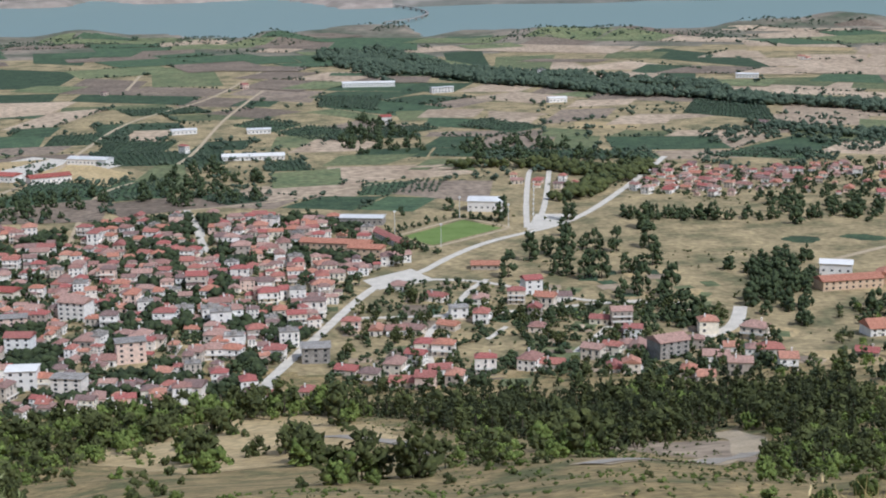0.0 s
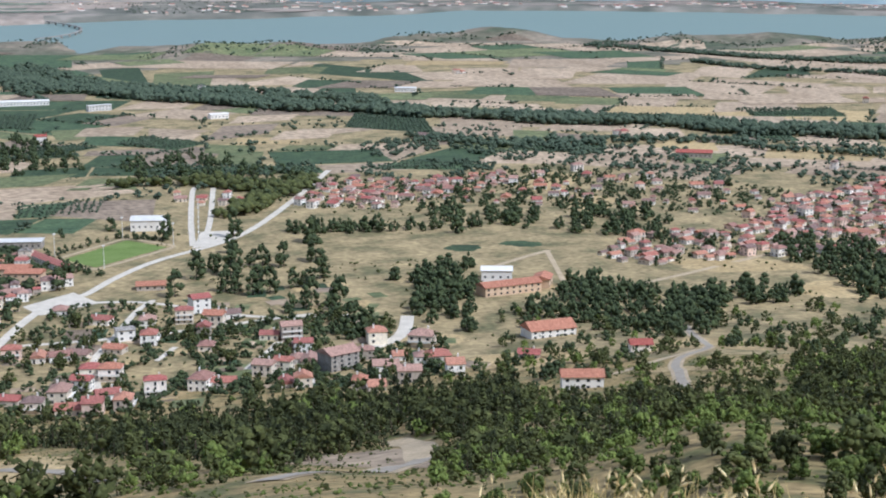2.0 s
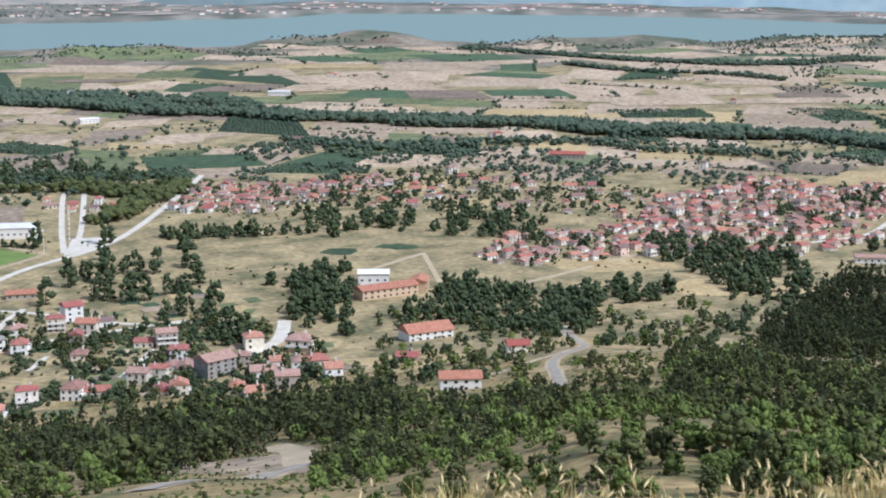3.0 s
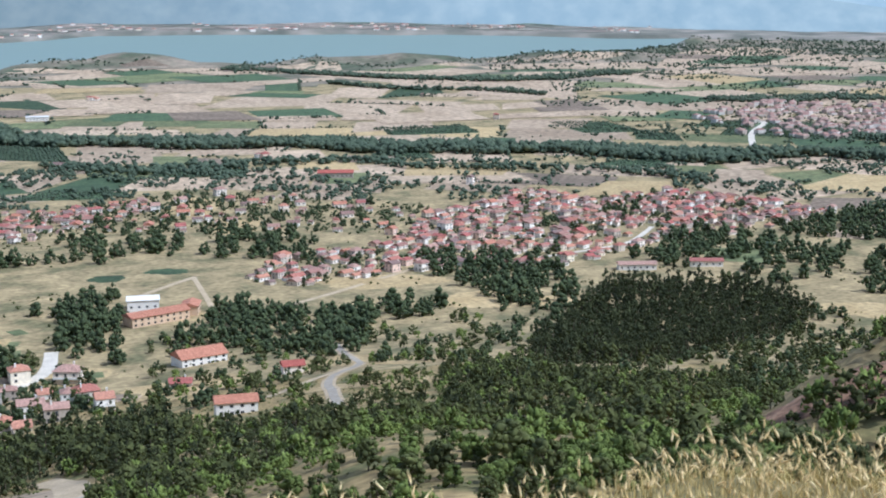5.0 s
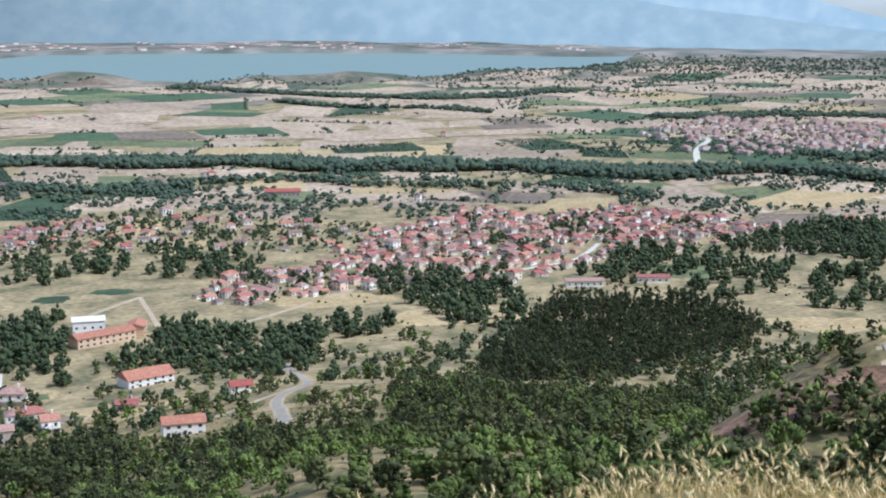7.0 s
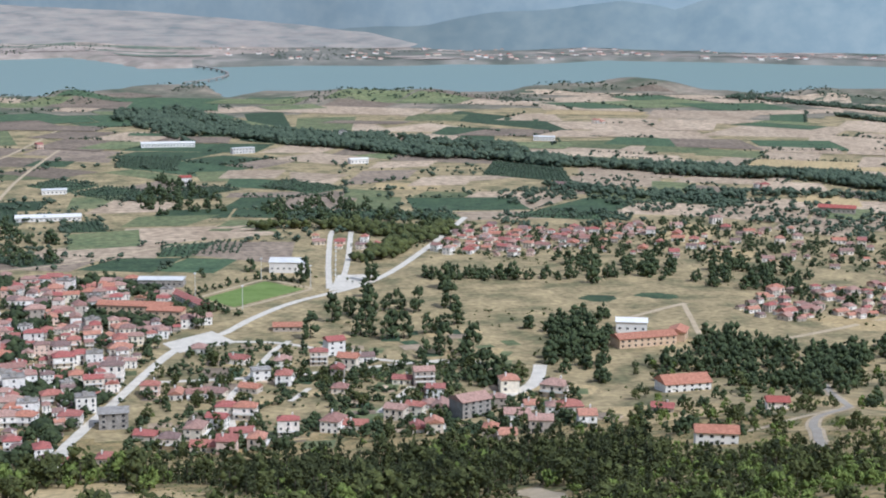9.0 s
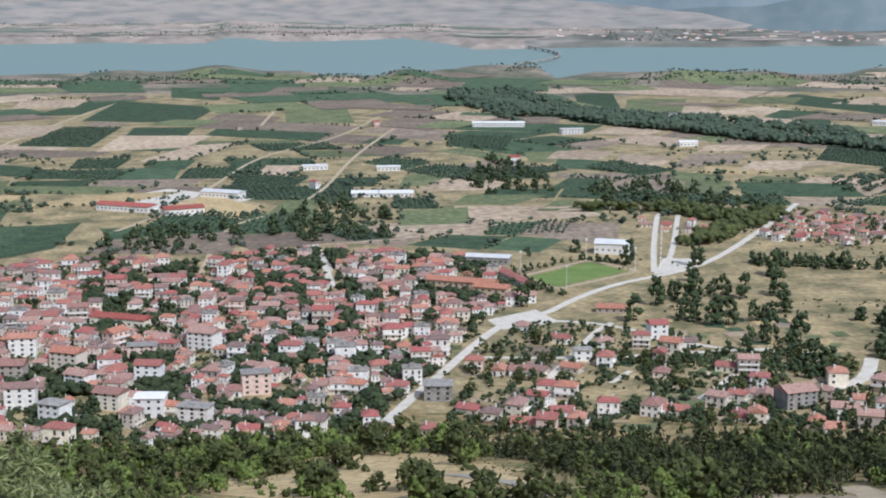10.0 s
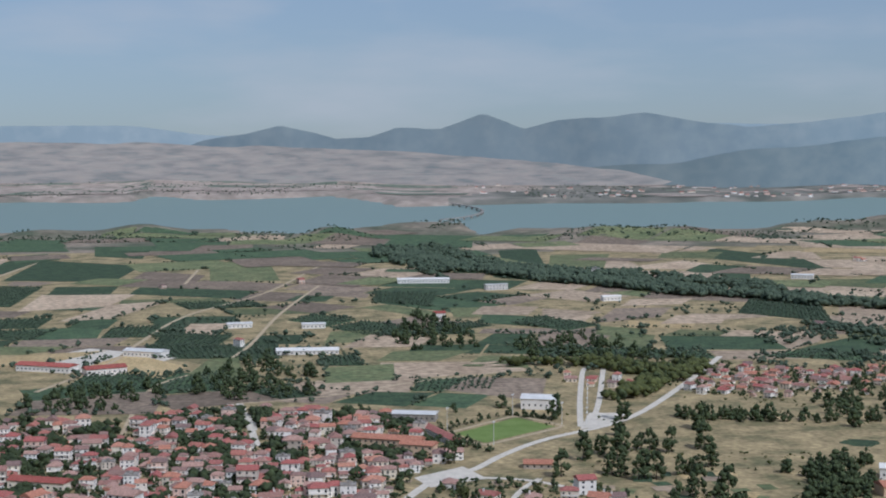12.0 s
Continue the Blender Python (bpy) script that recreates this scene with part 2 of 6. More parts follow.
def hill(x, y):
    r, az = math.hypot(x, y), math.degrees(math.atan2(x, y))
    if abs(az) > 90:
        return 238.35 + 0.2 * max(0, r - 8)
    k = smooth(2, 38, az)
    r0, p = 800 + 210 * k, 1.42 + 0.03 * k
    u = r / r0
    z = 238.4 * (1 - u) ** p if u < 1 else 0.0
    if r > 60 and u < 1:
        z += (1 - u) * u * 15 * (math.sin(az * 0.21 + 0.8) * 0.7 + math.sin(az * 0.37 + r * 0.012) * 0.5) * smooth(60, 200, r)
        z += 2.2 * noise.noise((x * 0.02, y * 0.02, 3.1)) * smooth(60, 160, r) * smooth(0, 0.15, 1 - u)
    # a spur with a road loop
    spur = smooth(41, 51.5, az) * smooth(215, 300, r) * (1 - smooth(350, 470, r))
    z += 31 * spur + 3.2 * spur * noise.fractal((x * 0.07, y * 0.07, 1.7), 1.0, 2.0, 4)
    crest = 3.6 + 1.0 * smooth(14, 22, az) + 0.45 * smooth(34, 44, az)
    z -= 3.4 * smooth(crest, crest + 8, r) * (1 - smooth(60, 250, r)) + 12 * smooth(12, 90, r) * (1 - smooth(110, 270, r))
    b = smooth(crest - 0.5, crest + 2.2, r)
    return (238.35 + 0.05 * noise.noise((x, y, 0))) * (1 - b) + z * b


def ground_z(x, y):
    r, az = math.hypot(x, y), math.degrees(math.atan2(x, y))
    if r < 1020 or abs(az) > 90:
        return hill(x, y)
    z = 0.0
    if r > 1500:
        z += 5 * noise.noise((x * 0.0012, y * 0.0012, 0.5)) * smooth(1500, 2200, r)
    if r > 2900:
        rn = between(NEAR, az) + 60 * noise.noise((x * 0.006, y * 0.006, 7))
        rf = between(FAR, az) + 90 * noise.noise((x * 0.004, y * 0.004, 9))
        wet = smooth(0, 250, rf - rn)
        knoll = max(0.0, noise.noise((x * 0.005, y * 0.0035, 2.0)) + 0.15)
        z += 34 * knoll * smooth(rn - 500, rn - 120, r) * (1 - smooth(rn - 60, rn, r)) * (0.3 + 0.7 * wet)
        z = z * (1 - wet * smooth(rn - 40, rn + 30, r)) - 9 * wet * smooth(rn - 20, rn + 60, r)
        if r > rf - 60:
            rise = between(RIM, az) / 1000
            lift = -EYE / rf
            s = min(1.0, (r - rf) / 9000) if r > rf else 0.0
            ang = lift + (rise - lift) * s ** 0.55
            rough = (0.0018 * noise.noise((x * 0.0016, y * 0.0016, 4)) + 0.0008 * noise.noise((x * 0.005, y * 0.005, 5))) * smooth(0, 0.25, s) * (1 - smooth(0.85, 1, s) * 0.5)
            zf = EYE + r * (ang + rough) + 6 * smooth(rf - 10, rf + 40, r) - 9 * wet * (1 - smooth(rf - 60, rf, r))
            z = zf if r > rf + 60 else max(z, zf)
    return z


def sheet(name, verts, faces, mats, smooth_faces=True):
    me = bpy.data.meshes.new(name)
    me.from_pydata(verts, [], faces)
    for mt in mats:
        me.materials.append(mt)
    if smooth_faces:
        me.polygons.foreach_set("use_smooth", [True] * len(me.polygons))
    me.update()
    return me


def make_ground():
    azs = [-180, -150, -120, -91, -89, -70, -50, -38] + [-30 + 0.45 * i for i in range(214)] + [70, 80, 89, 91, 120, 150]
    rs = [0.5]
    while rs[-1] < 3000:
        rs.append(rs[-1] * (1.012 if 180 < rs[-1] < 850 else 1.022) + 0.05)
    while rs[-1] < 15500:
        rs.append(rs[-1] * 1.014)
    verts = [(0, 0, 238.35)]
    for r in rs:
        for a in azs:
            x, y = r * math.sin(radians(a)), r * math.cos(radians(a))
            verts.append(far_in(x, y, ground_z(x, y)))
    n = len(azs)
    faces = [(0, 1 + (j + 1) % n, 1 + j) for j in range(n)]
    for i in range(len(rs) - 1):
        for j in range(n):
            a, b = 1 + i * n + j, 1 + i * n + (j + 1) % n
            faces.append((a, b, b + n, a + n))
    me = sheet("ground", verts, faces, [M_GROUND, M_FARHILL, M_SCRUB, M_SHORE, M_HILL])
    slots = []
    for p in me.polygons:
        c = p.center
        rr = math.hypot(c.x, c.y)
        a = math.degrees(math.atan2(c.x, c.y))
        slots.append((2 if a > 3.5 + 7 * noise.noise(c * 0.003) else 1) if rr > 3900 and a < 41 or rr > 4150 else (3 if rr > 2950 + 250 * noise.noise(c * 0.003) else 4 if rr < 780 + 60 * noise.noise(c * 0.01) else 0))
    me.polygons.foreach_set("material_index", slots)
    return tagged(new("ground", me), "dry summer hillside and plain running out to far hills", "ground", kind="structure")


make_ground()

# the lake: a level sheet; the land around it gives its shores
verts, faces = [], []
lake_az = [-34 + i for i in range(81)]
lake_rs = [3150 * 1.012 ** i for i in range(56)]
for r in lake_rs:
    for a in lake_az:
        x, y = r * math.sin(radians(a)), r * math.cos(radians(a))
        verts.append(far_in(x, y, -3.0 if r < between(FAR, a) + 160 else min(-3.0, ground_z(x, y) - 6)))
for i in range(len(lake_rs) - 1):
    for j in range(len(lake_az) - 1):
        a = i * len(lake_az) + j
        faces.append((a, a + 1, a + 1 + len(lake_az), a + len(lake_az)))
tagged(new("lake_water", sheet("lake_water", verts, faces, [M_WATER])), "calm blue-green lake with an indented shore", "water", kind="structure")


def ridge(name, table, base, reach, depth, mat, label, seed):
    """A far mountain range: slopes that climb to an uneven crest; the table gives bearing and height of the crest in thousandths."""
    verts, faces = [], []
    azs = np.arange(table[0][0], table[-1][0] + 0.01, 0.25)
    rows = 14
    for i in range(rows):
        s = i / (rows - 1)
        for a in azs:
            crest = between(table, a) + 1.2 * noise.fractal((a * 0.45, seed, 0), 1.0, 2.0, 4)
            r = reach - depth * (1 - s)
            e = base + (crest - base) * (s ** 0.8) + 2.4 * noise.fractal((a * 0.5, s * 2.5, seed), 1.0, 2.0, 4) * s * (1 - s) * 3
            verts.append((r * math.sin(radians(a)), r * math.cos(radians(a)), EYE + r * e / 1000))
    n = len(azs)
    for i in range(rows - 1):
        for j in range(n - 1):
            a = i * n + j
            faces.append((a, a + 1, a + 1 + n, a + n))
    tagged(new(name, sheet(name, verts, faces, [mat])), label, "mountain", kind="structure")


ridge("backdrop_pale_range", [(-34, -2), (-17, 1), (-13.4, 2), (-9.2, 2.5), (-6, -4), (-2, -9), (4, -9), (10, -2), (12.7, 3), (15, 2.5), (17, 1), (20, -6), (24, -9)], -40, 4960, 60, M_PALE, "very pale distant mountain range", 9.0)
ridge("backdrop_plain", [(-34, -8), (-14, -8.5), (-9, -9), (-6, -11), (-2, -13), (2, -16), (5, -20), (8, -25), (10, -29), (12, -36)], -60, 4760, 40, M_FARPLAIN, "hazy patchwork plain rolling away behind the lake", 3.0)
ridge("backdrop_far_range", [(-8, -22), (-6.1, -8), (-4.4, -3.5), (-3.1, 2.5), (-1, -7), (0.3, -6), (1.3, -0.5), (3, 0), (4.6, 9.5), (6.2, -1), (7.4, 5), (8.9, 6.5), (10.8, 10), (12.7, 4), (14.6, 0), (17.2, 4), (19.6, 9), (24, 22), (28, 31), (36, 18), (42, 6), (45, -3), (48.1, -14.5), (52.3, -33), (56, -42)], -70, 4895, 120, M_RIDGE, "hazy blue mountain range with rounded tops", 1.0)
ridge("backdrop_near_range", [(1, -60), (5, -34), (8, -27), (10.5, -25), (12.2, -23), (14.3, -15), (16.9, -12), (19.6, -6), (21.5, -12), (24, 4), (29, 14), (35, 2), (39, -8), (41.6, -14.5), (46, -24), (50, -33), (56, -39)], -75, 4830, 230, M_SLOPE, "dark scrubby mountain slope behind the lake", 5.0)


# ---- small helpers for building ----
def box(bm, x0, y0, z0, x1, y1, z1, slot=0):
    v = [bm.verts.new(p) for p in ((x0, y0, z0), (x1, y0, z0), (x1, y1, z0), (x0, y1, z0), (x0, y0, z1), (x1, y0, z1), (x1, y1, z1), (x0, y1, z1))]
    for f in ((3, 2, 1, 0), (4, 5, 6, 7), (0, 1, 5, 4), (1, 2, 6, 5), (2, 3, 7, 6), (3, 0, 4, 7)):
        bm.faces.new([v[i] for i in f]).material_index = slot


def mesh_of(name, bm, *mats):
    me = bpy.data.meshes.new(name)
    bm.to_mesh(me)
    bm.free()
    for mt in mats:
        me.materials.append(mt)
    return me


def part(name, me, parent, label=""):
    ob = new(name, me)
    ob.parent = parent
    return tagged(ob, label)


def inside(poly, x, y):
    hit = False
    for (x0, y0), (x1, y1) in zip(poly, poly[1:] + poly[:1]):
        if (y0 > y) != (y1 > y) and x < (x1 - x0) * (y - y0) / (y1 - y0) + x0:
            hit = not hit
    return hit


def curve_through(points, step):
    out = []
    for i in range(len(points) - 1):
        p0, p1, p2, p3 = (Vector(points[max(0, min(len(points) - 1, i + k))]) for k in (-1, 0, 1, 2))
        n = max(1, int((p2 - p1).length / step))
        for j in range(n):
            t = j / n
            out.append(0.5 * (2 * p1 + (p2 - p0) * t + (2 * p0 - 5 * p1 + 4 * p2 - p3) * t * t + (3 * p1 - p0 - 3 * p2 + p3) * t ** 3))
    out.append(Vector(points[-1]))
    return out


LANES = {}          # centre points and half widths by 20 m cells, kept free of houses and trees


def road(name, points, width, mat, label, lift=0.15, kind="structure"):
    pts = curve_through([(p[0], p[1], 0) for p in points], 3 if kind == "slope" else 6)
    kind = "structure"
    verts, faces = [], []
    for i, p in enumerate(pts):
        d = (pts[min(i + 1, len(pts) - 1)] - pts[max(i - 1, 0)]).normalized()
        side = Vector((d.y, -d.x, 0)) * (width / 2 * (1 + 0.08 * noise.noise(p * 0.05)))
        for s in (-1, -0.33, 0.33, 1):
            q = p + side * s
            verts.append(far_in(q.x, q.y, ground_z(q.x, q.y) + lift))
        LANES.setdefault((int(p.x // 20), int(p.y // 20)), []).append((p.x, p.y, width / 2))
        if i:
            for k in range(3):
                a = (i - 1) * 4 + k
                faces.append((a, a + 4, a + 5, a + 1))
    return tagged(new(name, sheet(name, verts, faces, [mat])), label, "road", kind=kind)


def on_lane(x, y, margin):
    i, j = int(x // 20), int(y // 20)
    return any(math.hypot(px - x, py - y) < w + margin for a in (i - 1, i, i + 1) for b in (j - 1, j, j + 1) for px, py, w in LANES.get((a, b), ()))


def patch(name, corners, mat, label, lift=0.08, category="field", kind="", group=""):
    """A flat plot laid on the land: its outline is cut into a grid that follows the ground."""
    (ax, ay), (bx, by), (cx, cy), (dx, dy) = corners
    n = 4
    verts, faces = [], []
    for i in range(n + 1):
        for j in range(n + 1):
            u, v = i / n, j / n
            x = (ax * (1 - u) + bx * u) * (1 - v) + (dx * (1 - u) + cx * u) * v
            y = (ay * (1 - u) + by * u) * (1 - v) + (dy * (1 - u) + cy * u) * v
            verts.append(far_in(x, y, ground_z(x, y) + lift))
    for i in range(n):
        for j in range(n):
            a = i * (n + 1) + j
            faces.append((a, a + n + 1, a + n + 2, a + 1))
    ob = new(name, sheet(name, verts, faces, [mat]))
    if ob.data.polygons[0].normal.z < 0:
        ob.data.flip_normals()
    return tagged(ob, label, category, group, kind)


def blob(name, x, y, rx, ry, turn, mat, label, lift=0.15, category="ground", seed=0, kind="structure"):
    """An irregular bare or grassy spot lying on the slope."""
    verts, faces = [], []
    rings, n = 10, 36
    c, s = math.cos(radians(turn)), math.sin(radians(turn))
    for i in range(rings + 1):
        for j in range(n):
            a = j * 2 * math.pi / n
            k = (i / rings) * (1 + 0.35 * noise.fractal((math.cos(a) * 1.4, math.sin(a) * 1.4, seed), 1.0, 2.0, 3))
            u, v = rx * k * math.cos(a), ry * k * math.sin(a)
            px, py = x + c * u - s * v, y + s * u + c * v
            verts.append((px, py, ground_z(px, py) + lift * (1 - 0.6 * i / rings)))
    for i in range(rings):
        for j in range(n):
            a, b = i * n + j, i * n + (j + 1) % n
            faces.append((a, b, b + n, a + n) if i else (a, b + n, a + n))
    me = sheet(name, verts, faces, [mat])
    return tagged(new(name, me), label, category, kind=kind)


# ---- roads, squares, the pitch ----
road("road_main", [(374, 1535), (289, 1345), (215, 1204), (140, 1130), (103, 1079), (76, 1031), (57, 1020), (36, 975), (18, 922), (2, 870), (-24, 786), (-26, 745)], 6.5, M_ROAD, "pale dusty main road through the town")
road("road_avenue", [(222, 1470), (213, 1432), (190, 1290), (174, 1177)], 5, M_ROAD, "pale concrete carriageway of an avenue")
road("road_avenue_2", [(240, 1470), (227, 1399), (205, 1280), (182, 1176)], 5, M_ROAD, "pale concrete carriageway of an avenue", 0.17)
road("road_lane", [(21, 908), (76, 907), (130, 913), (186, 925), (215, 929)], 5, M_ROAD, "pale village street between gardens", 0.17)
road("road_lane_2", [(76, 1008), (116, 994), (159, 950), (186, 930), (236, 919)], 5, M_ROAD, "pale village street between gardens", 0.19)
road("road_lane_3", [(205, 822), (243, 847), (259, 870), (272, 905)], 9, M_ROAD, "wide pale street at the edge of the town")
road("road_lane_4", [(149, 815), (165, 842), (179, 868)], 5, M_ROAD, "pale village street between gardens")
road("road_lane_5", [(102, 849), (117, 876)], 3.5, M_ROAD, "narrow pale lane between gardens")
road("road_lane_6", [(64, 800), (67, 859), (83, 906), (105, 972), (120, 1001)], 4.5, M_ROAD, "pale village street between gardens", 0.21)
road("road_farm", [(-190, 1171), (-197, 1300), (-193, 1400), (-158, 1486), (-129, 1623), (-108, 1920), (-67, 2263)], 4.5, M_TRACK, "pale farm track between fields")
road("road_farm_2", [(-117, 1294), (-95, 1230), (-88, 1180)], 6, M_ROAD, "pale street at the edge of the town")
road("road_farm_3", [(-612, 1600), (-606, 1810), (-604, 2049), (-600, 2313), (-580, 2858)], 6, M_TRACK, "straight pale farm track between fields")
road("road_farm_4", [(443, 939), (486, 953), (606, 1007), (700, 1040)], 5, M_TRACK, "pale track along a village")
road("road_farm_5", [(378, 1029), (410, 1052), (439, 1071)], 5, M_TRACK, "pale track on dry meadow")
road("road_farm_6", [(436, 1068), (420, 1010), (408, 968)], 4, M_TRACK, "pale track on dry meadow", 0.19)
road("road_lane_7", [(695, 985), (765, 990), (815, 1000), (880, 1048)], 5, M_ROAD, "pale village street between low houses")
road("road_lane_8", [(-109, 1298), (-94, 1208), (-81, 1119)], 6, M_ROAD, "pale street at the edge of the town", 0.2)
road("road_farm_7", [(152, 1457), (50, 1399), (-34, 1327), (-109, 1298)], 4, M_TRACK, "pale farm track behind the town", 0.2)
road("road_farm_8", [(-300, 1367), (-262, 1521), (-251, 1688), (-226, 1920), (-139, 2183), (-77, 2613)], 5, M_TRACK, "pale farm track between fields", 0.2)
road("road_farm_9", [(-275, 2309), (-284, 2689)], 5, M_TRACK, "pale farm track between fields", 0.2)
road("road_far", [(1620, 1680), (1590, 1640), (1473, 1543), (1299, 1350)], 9, M_ROAD, "pale road running into a far village")
road("road_bend", [(425, 810), (407, 767), (393, 722), (375, 692), (342, 660), (318, 612), (296, 565), (280, 530)], 4.2, M_ASPHALT, "grey asphalt road bending down the slope", 0.32, "slope")
road("road_bend_2", [(290, 640), (324, 664), (349, 676), (372, 694)], 5, M_TRACK, "pale earth track joining the hill road", 0.28, "slope")
road("road_hill", [(-8, 585), (2, 545), (15, 509), (26, 487), (31, 465), (33, 435), (33, 405)], 5.5, M_ASPHALT, "grey asphalt road across the dry slope", 0.32, "slope")
road("road_hill_2", [(126, 404), (117, 388), (104, 362), (86, 329), (58, 300)], 6.5, M_ASPHALT, "grey asphalt road across the dry slope", 0.32, "slope")
road("road_hill_verge", [(142, 492), (141, 470), (135, 438), (124, 402), (104, 362), (86, 329), (58, 300)], 11, M_TRACK, "bare earth verge of the hill road", 0.16, "slope")
road("road_bend_verge", [(425, 810), (407, 767), (393, 722), (375, 692), (342, 660), (318, 612), (296, 565)], 7.5, M_TRACK, "bare earth verge of the hill road", 0.14, "slope")
LOOP = [(r * math.sin(radians(a)), r * math.cos(radians(a))) for a, r in ((58, 290), (55.2, 287), (53.5, 284), (52.1, 280), (51.3, 275), (51.5, 270), (52.4, 266), (54.0, 262), (56.5, 258), (59, 255))]
road("road_loop", LOOP, 4.4, M_ASPHALT, "pale grey asphalt hairpin on the spur", 0.24, "slope")
road("road_loop_verge", LOOP, 7.0, M_TRACK, "bare earth verge of the hairpin", 0.13, "slope")
blob("red_scarp", 190, 182, 25, 9, -47, M_SCARP, "bare red earth scarp with loose stones", 0.25, seed=3)
blob("red_scarp_2", 186, 196, 10, 5, -40, M_SCARP, "bare red earth scarp with loose stones", 0.2, seed=5)
blob("dry_meadow", -28, 560, 62, 95, 12, M_GOLD, "dry golden meadow on the slope", 0.25, seed=6)
blob("dry_meadow_2", 800, 700, 42, 26, -35, M_GOLD, "round golden stubble field", 0.25, seed=7)
blob("dry_meadow_3", 118, 400, 26, 70, 12, M_TAN, "bare dry ground beside the hill road", 0.2, seed=8)
blob("dry_meadow_4", 590, 870, 52, 26, -35, M_GOLD, "dry meadow between trees", 0.2, seed=9)
blob("dry_meadow_5", 555, 975, 55, 22, -20, M_GOLD, "dry meadow below a village", 0.2, seed=10)
blob("dry_meadow_6", 300, 765, 30, 20, -20, M_GOLD, "dry meadow among gardens", 0.2, seed=11)
blob("dry_meadow_7", 262, 840, 28, 18, 0, M_GOLD, "dry meadow among gardens", 0.2, seed=12)
blob("dry_meadow_8", 405, 712, 30, 52, 30, M_GOLD, "dry glade above the hairpin road", 0.2, seed=21)
blob("dry_meadow_9", 340, 600, 20, 45, 25, M_GOLD, "dry glade among scrub", 0.2, seed=22)
blob("dry_meadow_10", 300, 745, 40, 22, 10, M_GOLD, "dry glade among gardens", 0.2, seed=23)
blob("vineyard", 378, 1101, 15, 14, -30, M_GREEN, "small dark green vineyard on dry meadow", 0.2, seed=13)
blob("vineyard_2", 428, 1102, 17, 12, -30, M_GREEN, "small dark green vineyard on dry meadow", 0.2, seed=14)
tagged(patch("square", [(34, 1010), (44, 981), (84, 1004), (70, 1042)], M_ROAD, "dusty pale square where roads meet", 0.12, "square"), kind="structure")
tagged(patch("square_2", [(172, 1167), (198, 1180), (222, 1232), (190, 1235)], M_ROAD, "dusty pale square where roads meet", 0.12, "square"), kind="structure")
patch("football_pitch", [(72, 1157), (92, 1120), (154, 1179), (126, 1217)], M_TURF, "mown green football pitch beside the main road", 0.14, "pitch")
for i, pts in enumerate(([(66, 1159), (122, 1222), (131, 1222)], [(131, 1222), (160, 1182), (156, 1174)], [(156, 1174), (93, 1114), (86, 1117)], [(86, 1117), (67, 1150), (66, 1159)])):
    road("pitch_surround", pts, 4, M_TRACK, "reddish running track round the pitch", 0.11)

# ---- fields on the plain ----
TOWN = [(-377, 1180), (-279, 1225), (-210, 1190), (-110, 1290), (-68, 1240), (2, 1240), (35, 1215), (60, 1100), (55, 1050), (34, 1018), (22, 923), (6, 868), (-20, 786), (-24, 712), (-107, 700), (-200, 718), (-300, 776)]
VILLAGE = [(271, 1340), (356, 1510), (405, 1440), (470, 1440), (540, 1455), (536, 1388), (453, 1341), (357, 1279)]
VILLAGE_2 = [(463, 1037), (529, 1105), (608, 1094), (672, 1166), (773, 1230), (934, 1300), (921, 1212), (1039, 1199), (1063, 1111), (1080, 1003), (914, 976), (837, 980), (743, 954), (660, 942), (660, 998), (613, 984), (551, 993), (485, 996)]
VILLAGE_3 = [(408, 1318), (469, 1405), (540, 1470), (613, 1480), (669, 1393), (764, 1279), (743, 1191), (641, 1153), (594, 1204), (486, 1245)]
VILLAGE_FAR = [(1565, 1780), (1830, 1897), (2085, 1578), (1825, 1380), (1498, 1437), (1449, 1560)]
CLUSTER = [(194, 1435), (263, 1393), (248, 1338), (189, 1361)]
BUILT = (TOWN, VILLAGE, VILLAGE_2, VILLAGE_3, CLUSTER)
rng = random.Random(4)
KINDS = {"tan": (M_TAN, "pale tan stubble field"), "brown": (M_BROWN, "bare brown ploughed field"), "green": (M_GREEN, "dark green orchard plot"), "light": (M_LIGHT, "light green meadow plot"), "gold": (M_GOLD, "golden ripe corn field")}
plots, MAPPED = [], []


def field(kind, *c):
    """A field that can be told apart: its four corners on the plain."""
    q = [(c[i], c[i + 1]) for i in (0, 2, 4, 6)]
    cx, cy = sum(p[0] for p in q) / 4, sum(p[1] for p in q) / 4
    MAPPED.append((math.hypot(cx, cy), kind, [(x + (x - cx) * 0.02, y + (y - cy) * 0.02) for x, y in q]))


def mapped(x, y):
    return any(inside(q, x, y) for r, k, q in MAPPED)


field("green", -718, 2153, -656, 2154, -682, 2286, -766, 2300)
field("green", -677, 2465, -599, 2497, -584, 2746, -641, 2743)
field("green", -570, 2393, -394, 2357, -390, 2641, -584, 2746)
field("green", -580, 2049, -478, 2035, -488, 2288, -572, 2288)
field("green", -442, 1996, -340, 1982, -332, 2032, -443, 2034)
field("green", -456, 2176, -368, 2173, -373, 2286, -466, 2288)
field("green", -338, 2173, -174, 2096, -157, 2198, -336, 2268)
field("green", -541, 1758, -476, 1734, -492, 1821, -551, 1854)
field("green", -480, 1724, -380, 1710, -370, 1790, -483, 1800)
field("green", -451, 1811, -395, 1811, -394, 1910, -461, 1899)
field("green", -356, 1811, -309, 1800, -309, 1887, -359, 1898)
field("green", -459, 1364, -412, 1365, -434, 1481, -501, 1490)
field("green", -423, 1251, -371, 1279, -375, 1397, -430, 1389)
field("green", -382, 1214, -336, 1280, -343, 1414, -377, 1397)
field("green", -234, 1656, -166, 1623, -151, 1736, -234, 1760)
